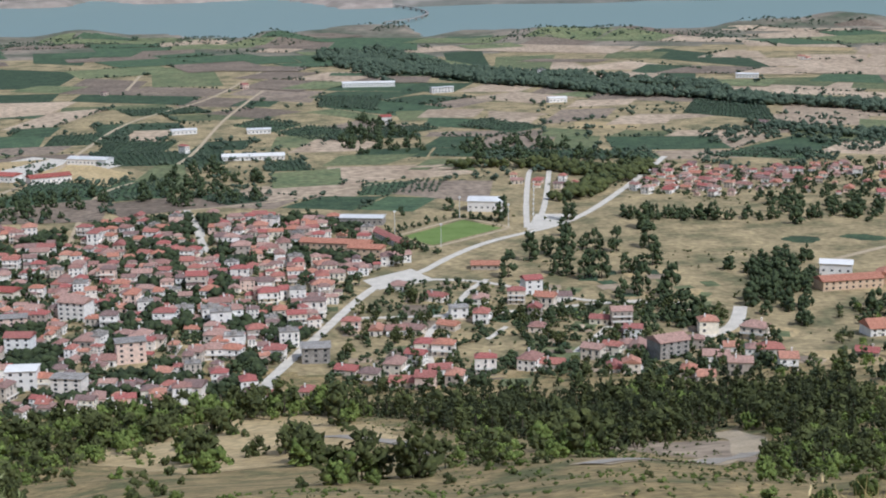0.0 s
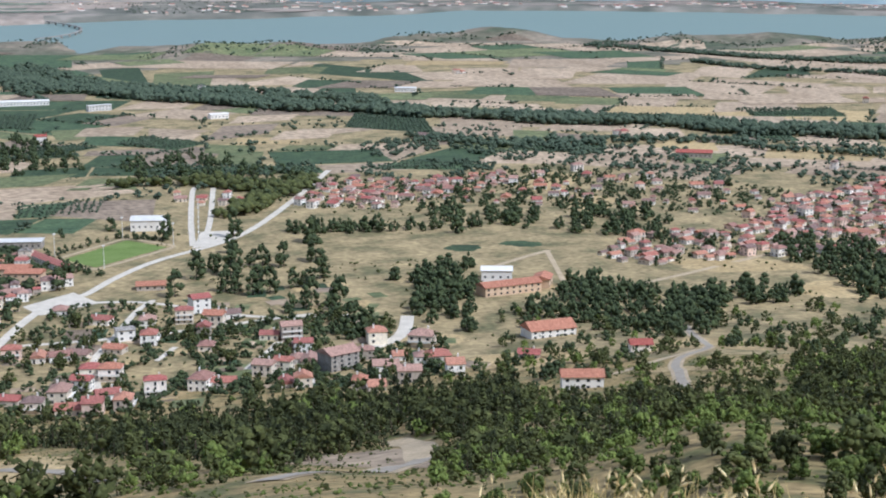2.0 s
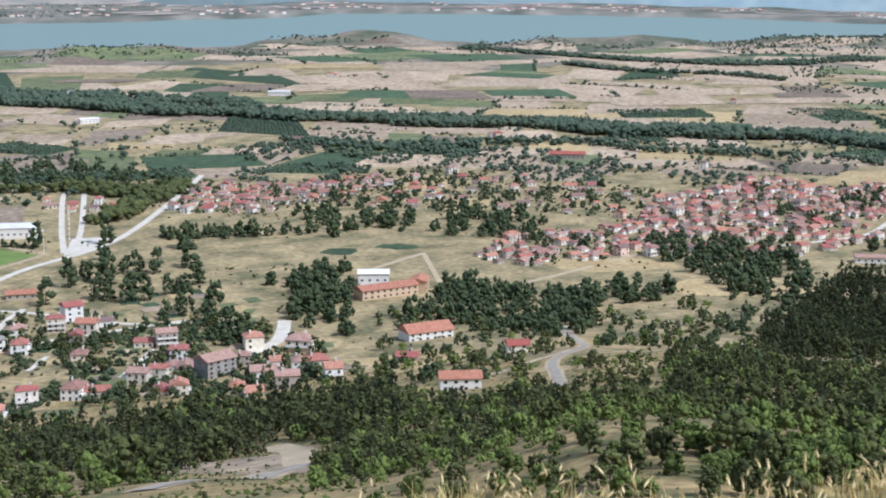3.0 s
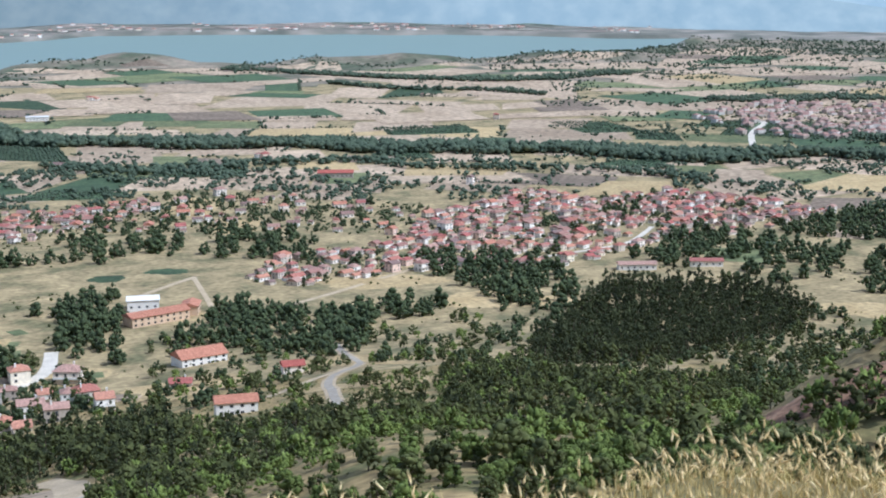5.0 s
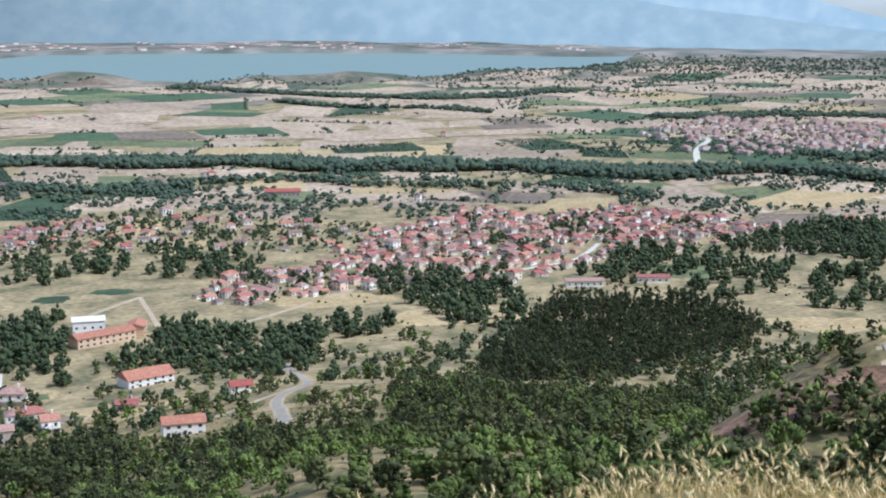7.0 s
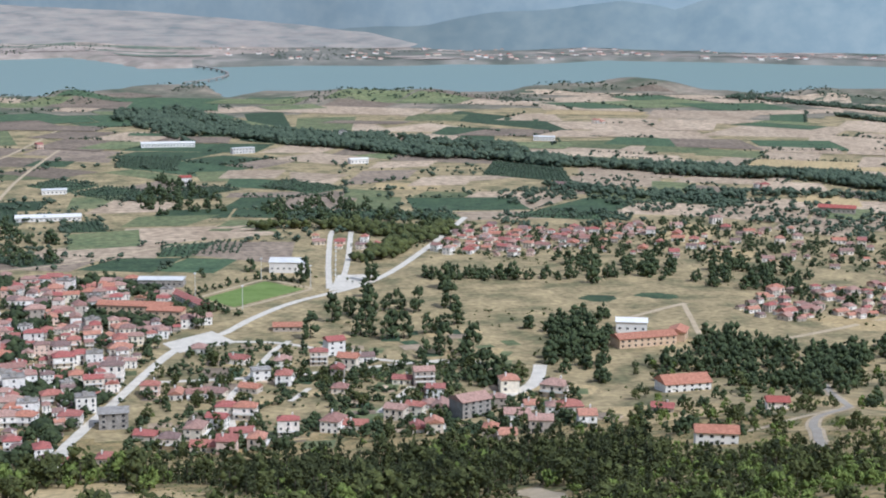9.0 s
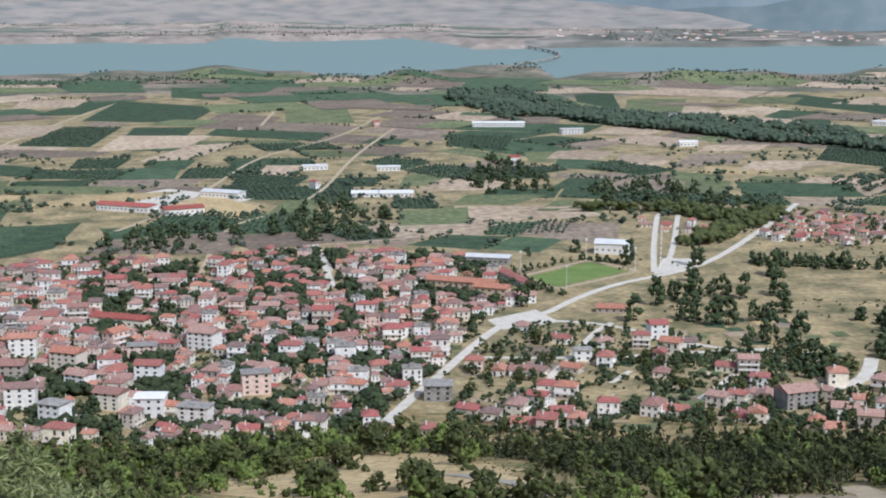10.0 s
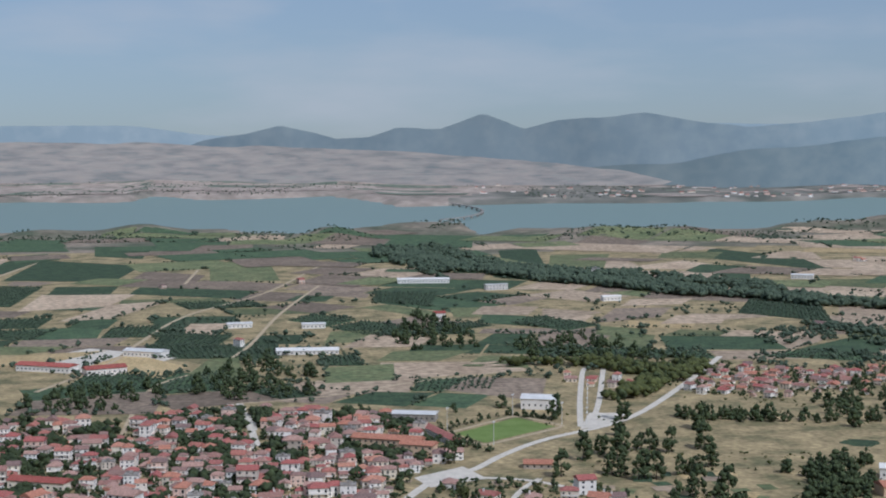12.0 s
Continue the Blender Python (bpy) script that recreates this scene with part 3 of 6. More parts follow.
field("green", -505, 2836, -410, 2779, -425, 3043, -546, 3070)
field("green", 17, 2043, 89, 1994, 108, 2148, 18, 2168)
field("green", 181, 1817, 240, 1743, 288, 1794, 223, 1882)
field("green", -44, 1499, -1, 1500, -10, 1576, -40, 1563)
field("green", 209, 2372, 287, 2283, 300, 2465, 234, 2553)
field("green", 534, 2435, 602, 2282, 660, 2508, 588, 2551)
field("green", 251, 2660, 314, 2550, 344, 2959, 266, 2910)
field("green", 614, 2683, 776, 2413, 816, 2603, 686, 2894)
field("green", 485, 1896, 579, 1801, 612, 1956, 537, 2036)
field("green", 142, 1822, 209, 1783, 233, 1865, 156, 1909)
field("green", 1224, 2605, 1274, 2560, 1379, 2771, 1295, 2755)
field("green", 1324, 2345, 1466, 2349, 1549, 2504, 1467, 2512)
field("green", 927, 1651, 976, 1584, 1007, 1662, 967, 1709)
field("light", -482, 1605, -362, 1598, -317, 1655, -486, 1663)
field("light", -172, 1450, -119, 1418, -130, 1562, -160, 1561)
field("light", -240, 2353, -132, 2352, -174, 2728, -274, 2690)
field("light", 116, 1879, 159, 1880, 182, 1973, 114, 1971)
field("light", 265, 1609, 310, 1590, 337, 1699, 288, 1711)
field("light", 13, 1526, 78, 1527, 117, 1594, 32, 1593)
field("light", -36, 1397, 29, 1411, 30, 1508, -38, 1488)
field("light", 98, 1487, 165, 1474, 167, 1548, 126, 1555)
field("light", -43, 1659, 14, 1669, 22, 1763, -38, 1752)
field("light", 320, 2547, 411, 2520, 465, 2794, 353, 2780)
field("light", 538, 2687, 632, 2658, 686, 2802, 576, 2823)
field("light", 270, 1710, 316, 1679, 337, 1752, 285, 1781)
field("light", 675, 2214, 767, 2158, 856, 2288, 716, 2287)
field("light", 646, 1695, 702, 1686, 723, 1774, 686, 1800)
field("light", 797, 2131, 870, 2091, 925, 2175, 846, 2245)
field("light", 756, 1459, 797, 1444, 843, 1514, 800, 1530)
field("light", 1261, 1402, 1298, 1354, 1354, 1418, 1325, 1462)
field("light", 815, 903, 846, 866, 901, 912, 848, 940)
field("tan", -565, 1685, -519, 1686, -550, 1911, -624, 1865)
field("tan", -455, 1983, -347, 2026, -330, 2172, -464, 2176)
field("tan", -380, 1876, -318, 1898, -269, 2084, -342, 2045)
field("tan", -668, 2154, -576, 2155, -582, 2313, -683, 2320)
field("tan", -741, 2592, -641, 2630, -652, 2791, -767, 2760)
field("tan", -690, 2069, -632, 2036, -637, 2133, -706, 2117)
field("tan", -214, 1760, -171, 1736, -160, 1837, -216, 1837)
field("tan", 139, 1902, 210, 1893, 234, 1974, 160, 1984)
field("tan", 233, 1845, 271, 1819, 295, 1884, 249, 1916)
field("tan", 363, 1796, 438, 1798, 471, 1878, 400, 1876)
field("tan", 7, 1404, 163, 1457, 141, 1517, 19, 1515)
field("tan", -23, 1625, 58, 1626, 79, 1693, 8, 1724)
field("tan", 417, 2499, 476, 2516, 471, 2646, 396, 2676)
field("tan", 507, 2436, 555, 2191, 594, 2251, 552, 2435)
field("tan", 346, 1977, 431, 1991, 460, 2054, 374, 2051)
field("tan", 445, 2489, 662, 2432, 570, 2627, 484, 2548)
field("tan", 539, 2773, 696, 2890, 665, 2953, 582, 2779)
field("tan", 706, 2669, 823, 2626, 857, 2809, 797, 2801)
field("tan", 547, 2012, 612, 1956, 669, 1978, 579, 2065)
field("tan", 229, 1883, 259, 1856, 311, 1913, 238, 1956)
field("tan", 378, 1814, 454, 1833, 555, 1871, 424, 1892)
field("tan", 978, 2350, 1181, 2286, 1321, 2466, 1123, 2509)
field("tan", 1007, 2674, 1194, 2643, 1320, 2810, 1094, 2872)
field("tan", 1265, 2426, 1324, 2345, 1489, 2572, 1369, 2579)
field("tan", 1025, 1894, 1157, 1881, 1211, 1985, 1098, 2011)
field("tan", 982, 1593, 1085, 1613, 1107, 1686, 1049, 1690)
field("tan", 1484, 2341, 1605, 2127, 1794, 2381, 1639, 2466)
field("tan", 1484, 1970, 1680, 1829, 1859, 1922, 1625, 2107)
field("tan", 1830, 1850, 1952, 1758, 2028, 1839, 1909, 1916)
field("tan", 1096, 1602, 1251, 1560, 1288, 1656, 1180, 1697)
field("tan", 1119, 1234, 1161, 1187, 1228, 1266, 1192, 1305)
field("tan", 1367, 1235, 1481, 1213, 1547, 1267, 1458, 1300)
field("tan", 1235, 1805, 1330, 1751, 1423, 1845, 1315, 1906)
field("tan", 1170, 1371, 1198, 1331, 1243, 1382, 1210, 1407)
field("gold", -447, 1506, -333, 1519, -279, 1621, -361, 1594)
field("gold", -282, 1502, -192, 1433, -178, 1504, -251, 1600)
field("gold", -513, 1528, -454, 1529, -440, 1589, -537, 1601)
field("gold", -388, 1144, -365, 1145, -365, 1190, -402, 1190)
field("gold", 314, 1771, 392, 1754, 413, 1813, 332, 1830)
field("gold", 785, 1589, 840, 1536, 874, 1612, 813, 1646)
field("gold", 861, 1468, 956, 1408, 1002, 1454, 912, 1542)
field("gold", 1151, 1143, 1224, 1065, 1348, 1103, 1286, 1188)
field("gold", 935, 1240, 1031, 1180, 1083, 1259, 1027, 1300)
field("gold", 525, 1235, 548, 1212, 595, 1277, 563, 1311)
field("gold", 523, 1367, 557, 1323, 616, 1416, 592, 1448)
field("brown", -598, 1923, -448, 1922, -439, 1983, -585, 2010)
field("brown", -373, 2286, -264, 2249, -259, 2450, -365, 2533)
field("brown", 283, 1809, 376, 1864, 409, 1955, 335, 1953)
field("brown", 74, 1353, 155, 1290, 174, 1407, 105, 1422)
field("brown", -300, 1254, -178, 1256, -183, 1369, -291, 1322)
field("brown", -547, 2314, -500, 2305, -484, 2357, -552, 2375)
field("brown", 1070, 1039, 1121, 1011, 1175, 1053, 1128, 1087)
field("brown", 698, 1702, 737, 1642, 774, 1706, 727, 1754)
field("brown", 856, 1620, 907, 1570, 946, 1623, 899, 1671)


def open_land(cx, cy):
    r, az = math.hypot(cx, cy), math.degrees(math.atan2(cx, cy))
    return -28 < az < 62 and r < between(NEAR, az) - 70 and r > 1060 and not (40 < cx < 300 and cy < 1260) and not (cx > 180 and r < 1330)


# blocks of land, each ploughed its own way
BLOCKS = [(x + rng.uniform(-150, 150), y + rng.uniform(-150, 150), (0 if x < 100 else -30) + rng.gauss(0, 22)) for x in range(-1900, 2900, 400) for y in range(1150, 4400, 400)]
CENTRES = np.array([b[:2] for b in BLOCKS])


def cut_block(k):
    """Strips of fields inside one block, as far as no other block is nearer."""
    bx, by, theta = BLOCKS[k]
    c, s = math.cos(radians(theta)), math.sin(radians(theta))
    far = max(0.0, math.hypot(bx, by) - 1400) / 1600
    v = -420.0
    while v < 420:
        h = rng.uniform(38, 95) + far * rng.uniform(15, 110)
        u = -420 + rng.uniform(0, 80)
        while u < 420:
            w = rng.uniform(45, 150) + far * rng.uniform(0, 90)
            sk = rng.uniform(-16, 16)
            q = [(u + 1, v + 1), (u + w - 1.5, v + 1 + rng.uniform(-8, 8)), (u + w - 1.5 + sk, v + h - 1.5 + rng.uniform(-8, 8)), (u + 1 + sk, v + h - 1.5)]
            q = [(bx + c * a - s * b, by + s * a + c * b) for a, b in q]
            q = [(a + 60 * noise.noise((a * 0.003, b * 0.003, 31)), b + 80 * noise.noise((a * 0.003, b * 0.003, 47))) for a, b in q]
            cx, cy = sum(p[0] for p in q) / 4, sum(p[1] for p in q) / 4
            u += w
            if int(np.argmin(((CENTRES - (cx, cy)) ** 2).sum(1))) != k or not open_land(cx, cy) or rng.random() > 0.95:
                continue
            if any(inside(t, *p) for t in BUILT for p in q + [(cx, cy)]) or any(not open_land(*p) for p in q):
                continue
            if mapped(cx, cy) or any(inside(q, sum(p[0] for p in o) / 4, sum(p[1] for p in o) / 4) for _, _, o in MAPPED):
                continue
            # left side: many orchards, and extra dark plots in place of cloud shade
            weights = (16, 22, 48, 12, 2) if cx < 120 + (cy - 1300) * 0.12 else ((34, 13, 33, 17, 3) if cx < cy * 0.27 else (58, 12, 15, 11, 4))
            plots.append((math.hypot(cx, cy), rng.choices(list(KINDS), weights)[0], q))
        v += h


for k in range(len(BLOCKS)):
    cut_block(k)
far_shore = []
for i in range(900):
    az, far = rng.triangular(-28, 3, -12), rng.random() ** 1.7
    r = between(FAR, az) + 420 + far * 6500
    x, y = r * math.sin(radians(az)), r * math.cos(radians(az))
    w, d, tilt = rng.uniform(60, 190) * (1 + far), rng.uniform(60, 220) * (1 + 2 * far), rng.uniform(-0.3, 0.3)
    q = [(x - w + rng.uniform(-40, 40), y - d - tilt * w), (x + w, y - d + tilt * w), (x + w + rng.uniform(-60, 60), y + d + tilt * w), (x - w, y + d - tilt * w)]
    if min(math.hypot(*p) - between(FAR, math.degrees(math.atan2(*p))) for p in q) > 130:
        far_shore.append((r, rng.choices(["tan", "brown", "green", "light", "gold"], [46, 22, 12, 14, 6])[0], q))
for i in range(170):
    az, far = rng.uniform(10, 39), rng.random() ** 1.5
    r = between(FAR, az) + 200 + far * 3600
    x, y = r * math.sin(radians(az)), r * math.cos(radians(az))
    w, d = rng.uniform(25, 90) * (1 + far), rng.uniform(25, 90) * (1 + 2 * far)
    far_shore.append((r, rng.choices(["tan", "green"], [70, 30])[0], [(x - w, y - d), (x + w, y - d + rng.uniform(-30, 30)), (x + w * 0.8, y + d), (x - w * 0.9, y + d + rng.uniform(-30, 30))]))
plots.sort()
MAPPED.sort()
for r, kind, q in MAPPED:
    patch("crop_field", q, KINDS[kind][0], KINDS[kind][1] + " on the plain", rng.uniform(0.16, 0.24), "field", group="fields of the plain")
for r, kind, q in plots[:180]:
    patch("crop_field", q, KINDS[kind][0], KINDS[kind][1] + " on the plain", rng.uniform(0.06, 0.13), "field", group="fields of the plain")
for kind, (mat, label) in KINDS.items():
    verts, faces = [], []
    for r, k, q in plots[180:]:
        if k == kind:
            n, rise = len(verts), rng.uniform(0.35, 0.9)
            (ax, ay), (bx, by), (cx, cy), (dx, dy) = q
            for i in range(5):
                for j in range(5):
                    u, v = j / 4, i / 4
                    x, y = (ax * (1 - u) + bx * u) * (1 - v) + (dx * (1 - u) + cx * u) * v, (ay * (1 - u) + by * u) * (1 - v) + (dy * (1 - u) + cy * u) * v
                    verts.append(far_in(x, y, max(ground_z(x, y), -2) + rise))
            faces += [(n + i * 5 + j, n + i * 5 + j + 1, n + i * 5 + j + 6, n + i * 5 + j + 5) for i in range(4) for j in range(4)]
    tagged(new("far_fields", sheet("far_fields", verts, faces, [mat], False)), label + "s far out on the plain", "fields", kind="stuff")
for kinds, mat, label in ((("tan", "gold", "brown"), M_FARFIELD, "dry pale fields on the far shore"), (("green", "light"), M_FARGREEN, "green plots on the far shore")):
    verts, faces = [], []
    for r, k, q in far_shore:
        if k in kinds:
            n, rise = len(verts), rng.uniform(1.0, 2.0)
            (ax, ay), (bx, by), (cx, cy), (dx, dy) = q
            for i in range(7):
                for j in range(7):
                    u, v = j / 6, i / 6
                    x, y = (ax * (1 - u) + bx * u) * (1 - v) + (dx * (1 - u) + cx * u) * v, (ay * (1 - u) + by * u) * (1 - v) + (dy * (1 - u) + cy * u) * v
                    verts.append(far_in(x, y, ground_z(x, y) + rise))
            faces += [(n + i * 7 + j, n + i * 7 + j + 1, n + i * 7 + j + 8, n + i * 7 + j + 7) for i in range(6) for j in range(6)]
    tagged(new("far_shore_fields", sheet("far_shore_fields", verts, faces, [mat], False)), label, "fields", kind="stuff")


# ---- trees ----
ICO_V, ICO_F = None, None
bm = bmesh.new()
bmesh.ops.create_icosphere(bm, subdivisions=1, radius=1.0)
ICO_V = np.array([v.co[:] for v in bm.verts])
ICO_F = [tuple(v.index for v in f.verts) for f in bm.faces]
bm.free()
OCT_V = np.array([(1, 0, 0), (-1, 0, 0), (0, 1, 0), (0, -1, 0), (0, 0, 1), (0, 0, -1)], float)
OCT_F = [(0, 2, 4), (2, 1, 4), (1, 3, 4), (3, 0, 4), (2, 0, 5), (1, 2, 5), (3, 1, 5), (0, 3, 5)]


def clumps(seed, count, shape, size, leaves=0, leaf=0.5, form=None):
    """Foliage as many ragged clumps with loose leaf sprays round them; shape gives a point and a scale."""
    g = np.random.RandomState(seed)
    vs, fs, base = [], [], 0
    form_v, form_f = form or (ICO_V, ICO_F)
    for _ in range(count):
        p, k = shape(g)
        v = form_v * (size * k * g.uniform(0.6, 1.25)) * g.uniform(0.65, 1.3, (1, 3)) * g.uniform(0.6, 1.35, (len(form_v), 1)) + p
        vs.append(v)
        fs += [tuple(i + base for i in f) for f in form_f]
        base += len(v)
        for _ in range(leaves):
            d = g.normal(size=3)
            d /= np.linalg.norm(d)
            c = p + d * size * k * g.uniform(0.8, 1.35)
            a, b = g.normal(size=3) * leaf * 0.5, g.normal(size=3) * leaf * 0.5
            vs.append(np.array([c - a, c + b, c + a, c - b]))
            fs.append((base, base + 1, base + 2, base + 3))
            base += 4
    return np.vstack(vs), fs


def broad(h, w, low=0.1):
    """A domed crown that hangs down to near the ground and is broadest a third of the way up."""
    def shape(g):
        u, a = g.uniform(0, 1) ** 0.85, g.uniform(0, 6.283)
        wide = math.sqrt(max(0.0, 1 - max(0.0, (u - 0.35) / 0.68) ** 2)) * (0.78 + 0.22 * min(1, u / 0.35))
        rr = g.uniform(0.3, 1) ** 0.5 * wide * w * 0.42 * (0.85 + 0.15 * math.sin(3 * a + h))
        return np.array([math.cos(a) * rr, math.sin(a) * rr, h * (low + (0.95 - low) * u)]), 1.0
    return shape


def cone(h, w):
    def shape(g):
        t = g.uniform(0.04, 1) ** 1.2
        a = g.uniform(0, 6.283)
        rr = (1 - t) ** 0.8 * w * 0.5 * g.uniform(0.4, 1) + 0.05
        return np.array([math.cos(a) * rr, math.sin(a) * rr, h * (0.05 + 0.95 * t)]), 0.4 + 0.6 * (1 - t)
    return shape


def trunk_mesh(h, r, seed):
    g = random.Random(seed)
    bm = bmesh.new()

    def limb(p0, p1, r0, r1):
        d = (p1 - p0).normalized()
        m = Matrix.Translation((p0 + p1) / 2) @ d.to_track_quat("Z", "Y").to_matrix().to_4x4()
        bmesh.ops.create_cone(bm, cap_ends=True, segments=6, radius1=r0, radius2=r1, depth=(p1 - p0).length, matrix=m)
    top = Vector((g.uniform(-0.3, 0.3), g.uniform(-0.3, 0.3), h * 0.55))
    limb(Vector((0, 0, -0.6)), top, r, r * 0.5)
    for _ in range(4):
        a = g.uniform(0, 6.283)
        limb(top * g.uniform(0.5, 1), top + Vector((math.cos(a) * h * 0.2, math.sin(a) * h * 0.2, h * g.uniform(0.05, 0.25))), r * 0.4, r * 0.12)
    return mesh_of("trunk", bm, M_BARK)


SPECIES = {}


def stem_mesh(h, r):
    bm = bmesh.new()
    bmesh.ops.create_cone(bm, cap_ends=False, segments=4, radius1=r, radius2=r * 0.4, depth=h * 0.6, matrix=Matrix.Translation((0, 0, h * 0.25)))
    return mesh_of("trunk", bm, M_BARK)


def species(name, mat, height, label, near, far, category="tree", seed=1):
    """A kind of tree: full crown for those nearby, a lighter one for the woods behind."""
    SPECIES[name] = (trunk_mesh(height, height * 0.028, seed), sheet("crown", near[0].tolist(), near[1], [mat]), label, category, stem_mesh(height, height * 0.028), sheet("crown", far[0].tolist(), far[1], [mat], False))


for i in range(3):
    b, p, l, s, g_ = broad(7.6 + i, 9 + i * 0.7), cone(11 + i * 1.6, 5.6 + 0.4 * i), broad(5.0 + i * 0.6, 6.8, 0.03), broad(2.2, 3.9, 0.0), broad(5.8 + i * 0.8, 7.4, 0.06)
    oct_form = (OCT_V, OCT_F)
    species("broad%d" % i, M_LEAF, 8 + i, "round-crowned dark green broadleaf tree on the slope", clumps(10 + i, 42, b, 0.9, 8, 0.5), clumps(110 + i, 15, b, 1.2, 4, 1.0, oct_form), seed=i)
    species("pine%d" % i, M_PINE, 11 + i, "dark green pine tree in a wood on the slope", clumps(20 + i, 42, p, 0.85, 8, 0.5), clumps(120 + i, 15, p, 1.15, 4, 0.9, oct_form), seed=i + 5)
    species("light%d" % i, M_OLIVE, 5.5, "light green bushy tree on the slope", clumps(30 + i, 36, l, 0.8, 8, 0.42), clumps(130 + i, 13, l, 1.05, 4, 0.85, oct_form), seed=i + 9)
    species("garden%d" % i, M_GARDEN, 6 + i, "dark green garden tree among the houses", clumps(40 + i, 26, g_, 1.0, 5, 0.6), clumps(140 + i, 15, g_, 1.35, 1, 0.8, oct_form), seed=i + 13)
    species("tall%d" % i, M_GARDEN, 11 + i, "tall dark green tree on the dry meadow", clumps(60 + i, 40, broad(11.5 + i, 8.2, 0.03), 1.1, 6, 0.6), clumps(160 + i, 26, broad(11.5 + i, 8.2, 0.03), 1.35, 2, 0.8, oct_form), seed=i + 21)
    species("shrub%d" % i, M_OLIVE if i == 1 else M_LEAF, 2.2, "low green shrub on the dry slope", clumps(50 + i, 14, s, 0.62, 9, 0.34), clumps(150 + i, 7, s, 0.85, 3, 0.5, oct_form), "shrub", seed=i + 17)
tree_rng = random.Random(11)
PLANTS, KEEP = [], []


def plant(kind, x, y, scale=1.0, group=""):
    s = scale * tree_rng.uniform(0.65, 1.25)
    PLANTS.append((math.hypot(x, y), kind + str(tree_rng.randrange(3)), x, y, (s, s * tree_rng.uniform(0.85, 1.15)), tree_rng.uniform(0, 360), group))


def scatter(kinds, poly, gap, fill, group, scale=1.0, margin=2.5, wave=0.0, avoid=()):
    xs, ys = [p[0] for p in poly], [p[1] for p in poly]
    y = min(ys)
    while y < max(ys):
        x = min(xs)
        while x < max(xs):
            px, py = x + tree_rng.uniform(-0.5, 0.5) * gap, y + tree_rng.uniform(-0.5, 0.5) * gap
            thick = fill + wave * noise.noise((px * 0.025, py * 0.025, 8))
            if tree_rng.random() < thick and inside(poly, px, py) and not on_lane(px, py, margin) and not any(math.hypot(px - a, py - b) < k for a, b, k in KEEP) and not any(inside(q, px, py) for q in avoid):
                plant(tree_rng.choice(kinds), px, py, scale, group)
            x += gap
        y += gap


def grow():
    """The nearest trees and shrubs become things of their own; the woods behind are joined."""
    PLANTS.sort()
    count, rest = {}, {}
    for r, key, x, y, (s, sz), turn, group in PLANTS:
        trunk, crown, label, category = SPECIES[key][:4]
        m = pose(x, y, ground_z(x, y), 0, 0, turn) @ Matrix.Diagonal((s, s, sz, 1))
        count[category] = count.get(category, 0) + 1
        if count[category] <= 300:
            ob = new(category, trunk)
            ob.matrix_basis = m
            tagged(ob, label, category, group)
            part("crown", crown, ob)
        else:
            rest.setdefault(key, []).append(np.array(m))
    by_mat = {}
    for key, ms in rest.items():
        for me in SPECIES[key][4:]:
            by_mat.setdefault(me.materials[0], []).append((me, ms))
    for mat, sets in by_mat.items():
        joined("wood_trunks" if mat == M_BARK else "woodland", sets, [mat], "bare trunks of the woods" if mat == M_BARK else "woods, hedges and garden trees too many to count", "trees", True)


def joined(name, sets, mats, label, category, slots=False):
    """One mesh out of many placed copies."""
    co, loops, starts, index, nv, nl = [], [], [], [], 0, 0
    for me, ms in sets:
        v = np.empty(len(me.vertices) * 3)
        me.vertices.foreach_get("co", v)
        v = np.c_[v.reshape(-1, 3), np.ones(len(me.vertices))]
        lv = np.empty(len(me.loops), dtype=np.int64)
        me.loops.foreach_get("vertex_index", lv)
        ls = np.empty(len(me.polygons), dtype=np.int64)
        me.polygons.foreach_get("loop_start", ls)
        mi = np.empty(len(me.polygons), dtype=np.int64)
        me.polygons.foreach_get("material_index", mi)
        for m in ms:
            co.append(v @ m[:3].T)
            loops.append(lv + nv)
            starts.append(ls + nl)
            index.append(mi)
            nv, nl = nv + len(v), nl + len(lv)
    co, loops, starts, index = np.vstack(co), np.concatenate(loops), np.concatenate(starts), np.concatenate(index)
    me = bpy.data.meshes.new(name)
    me.vertices.add(len(co))
    me.vertices.foreach_set("co", co.ravel())
    me.loops.add(len(loops))
    me.loops.foreach_set("vertex_index", loops)
    me.polygons.add(len(starts))
    me.polygons.foreach_set("loop_start", starts)
    me.polygons.foreach_set("material_index", index)
    for mt in mats:
        me.materials.append(mt)
    me.polygons.foreach_set("use_smooth", [slots] * len(me.polygons))
    me.update(calc_edges=True)
    return tagged(new(name, me), label, category, kind="stuff")

# ---- houses ----
def pane_mesh(h):
    """A window: a framed block whose face is sunk round the dark glass, set into a wall that faces -y."""
    bm = bmesh.new()
    box(bm, -0.62, -0.08, 0, 0.62, 0.06, h)
    bm.faces.ensure_lookup_table()
    face = min(bm.faces, key=lambda f: f.calc_center_median().y)
    bmesh.ops.inset_region(bm, faces=[face], thickness=0.1, depth=-0.04)
    face.material_index = 1
    return mesh_of("window", bm, M_WHITE, M_DARK)


WINDOW, DOOR = pane_mesh(1.35), pane_mesh(2.25)


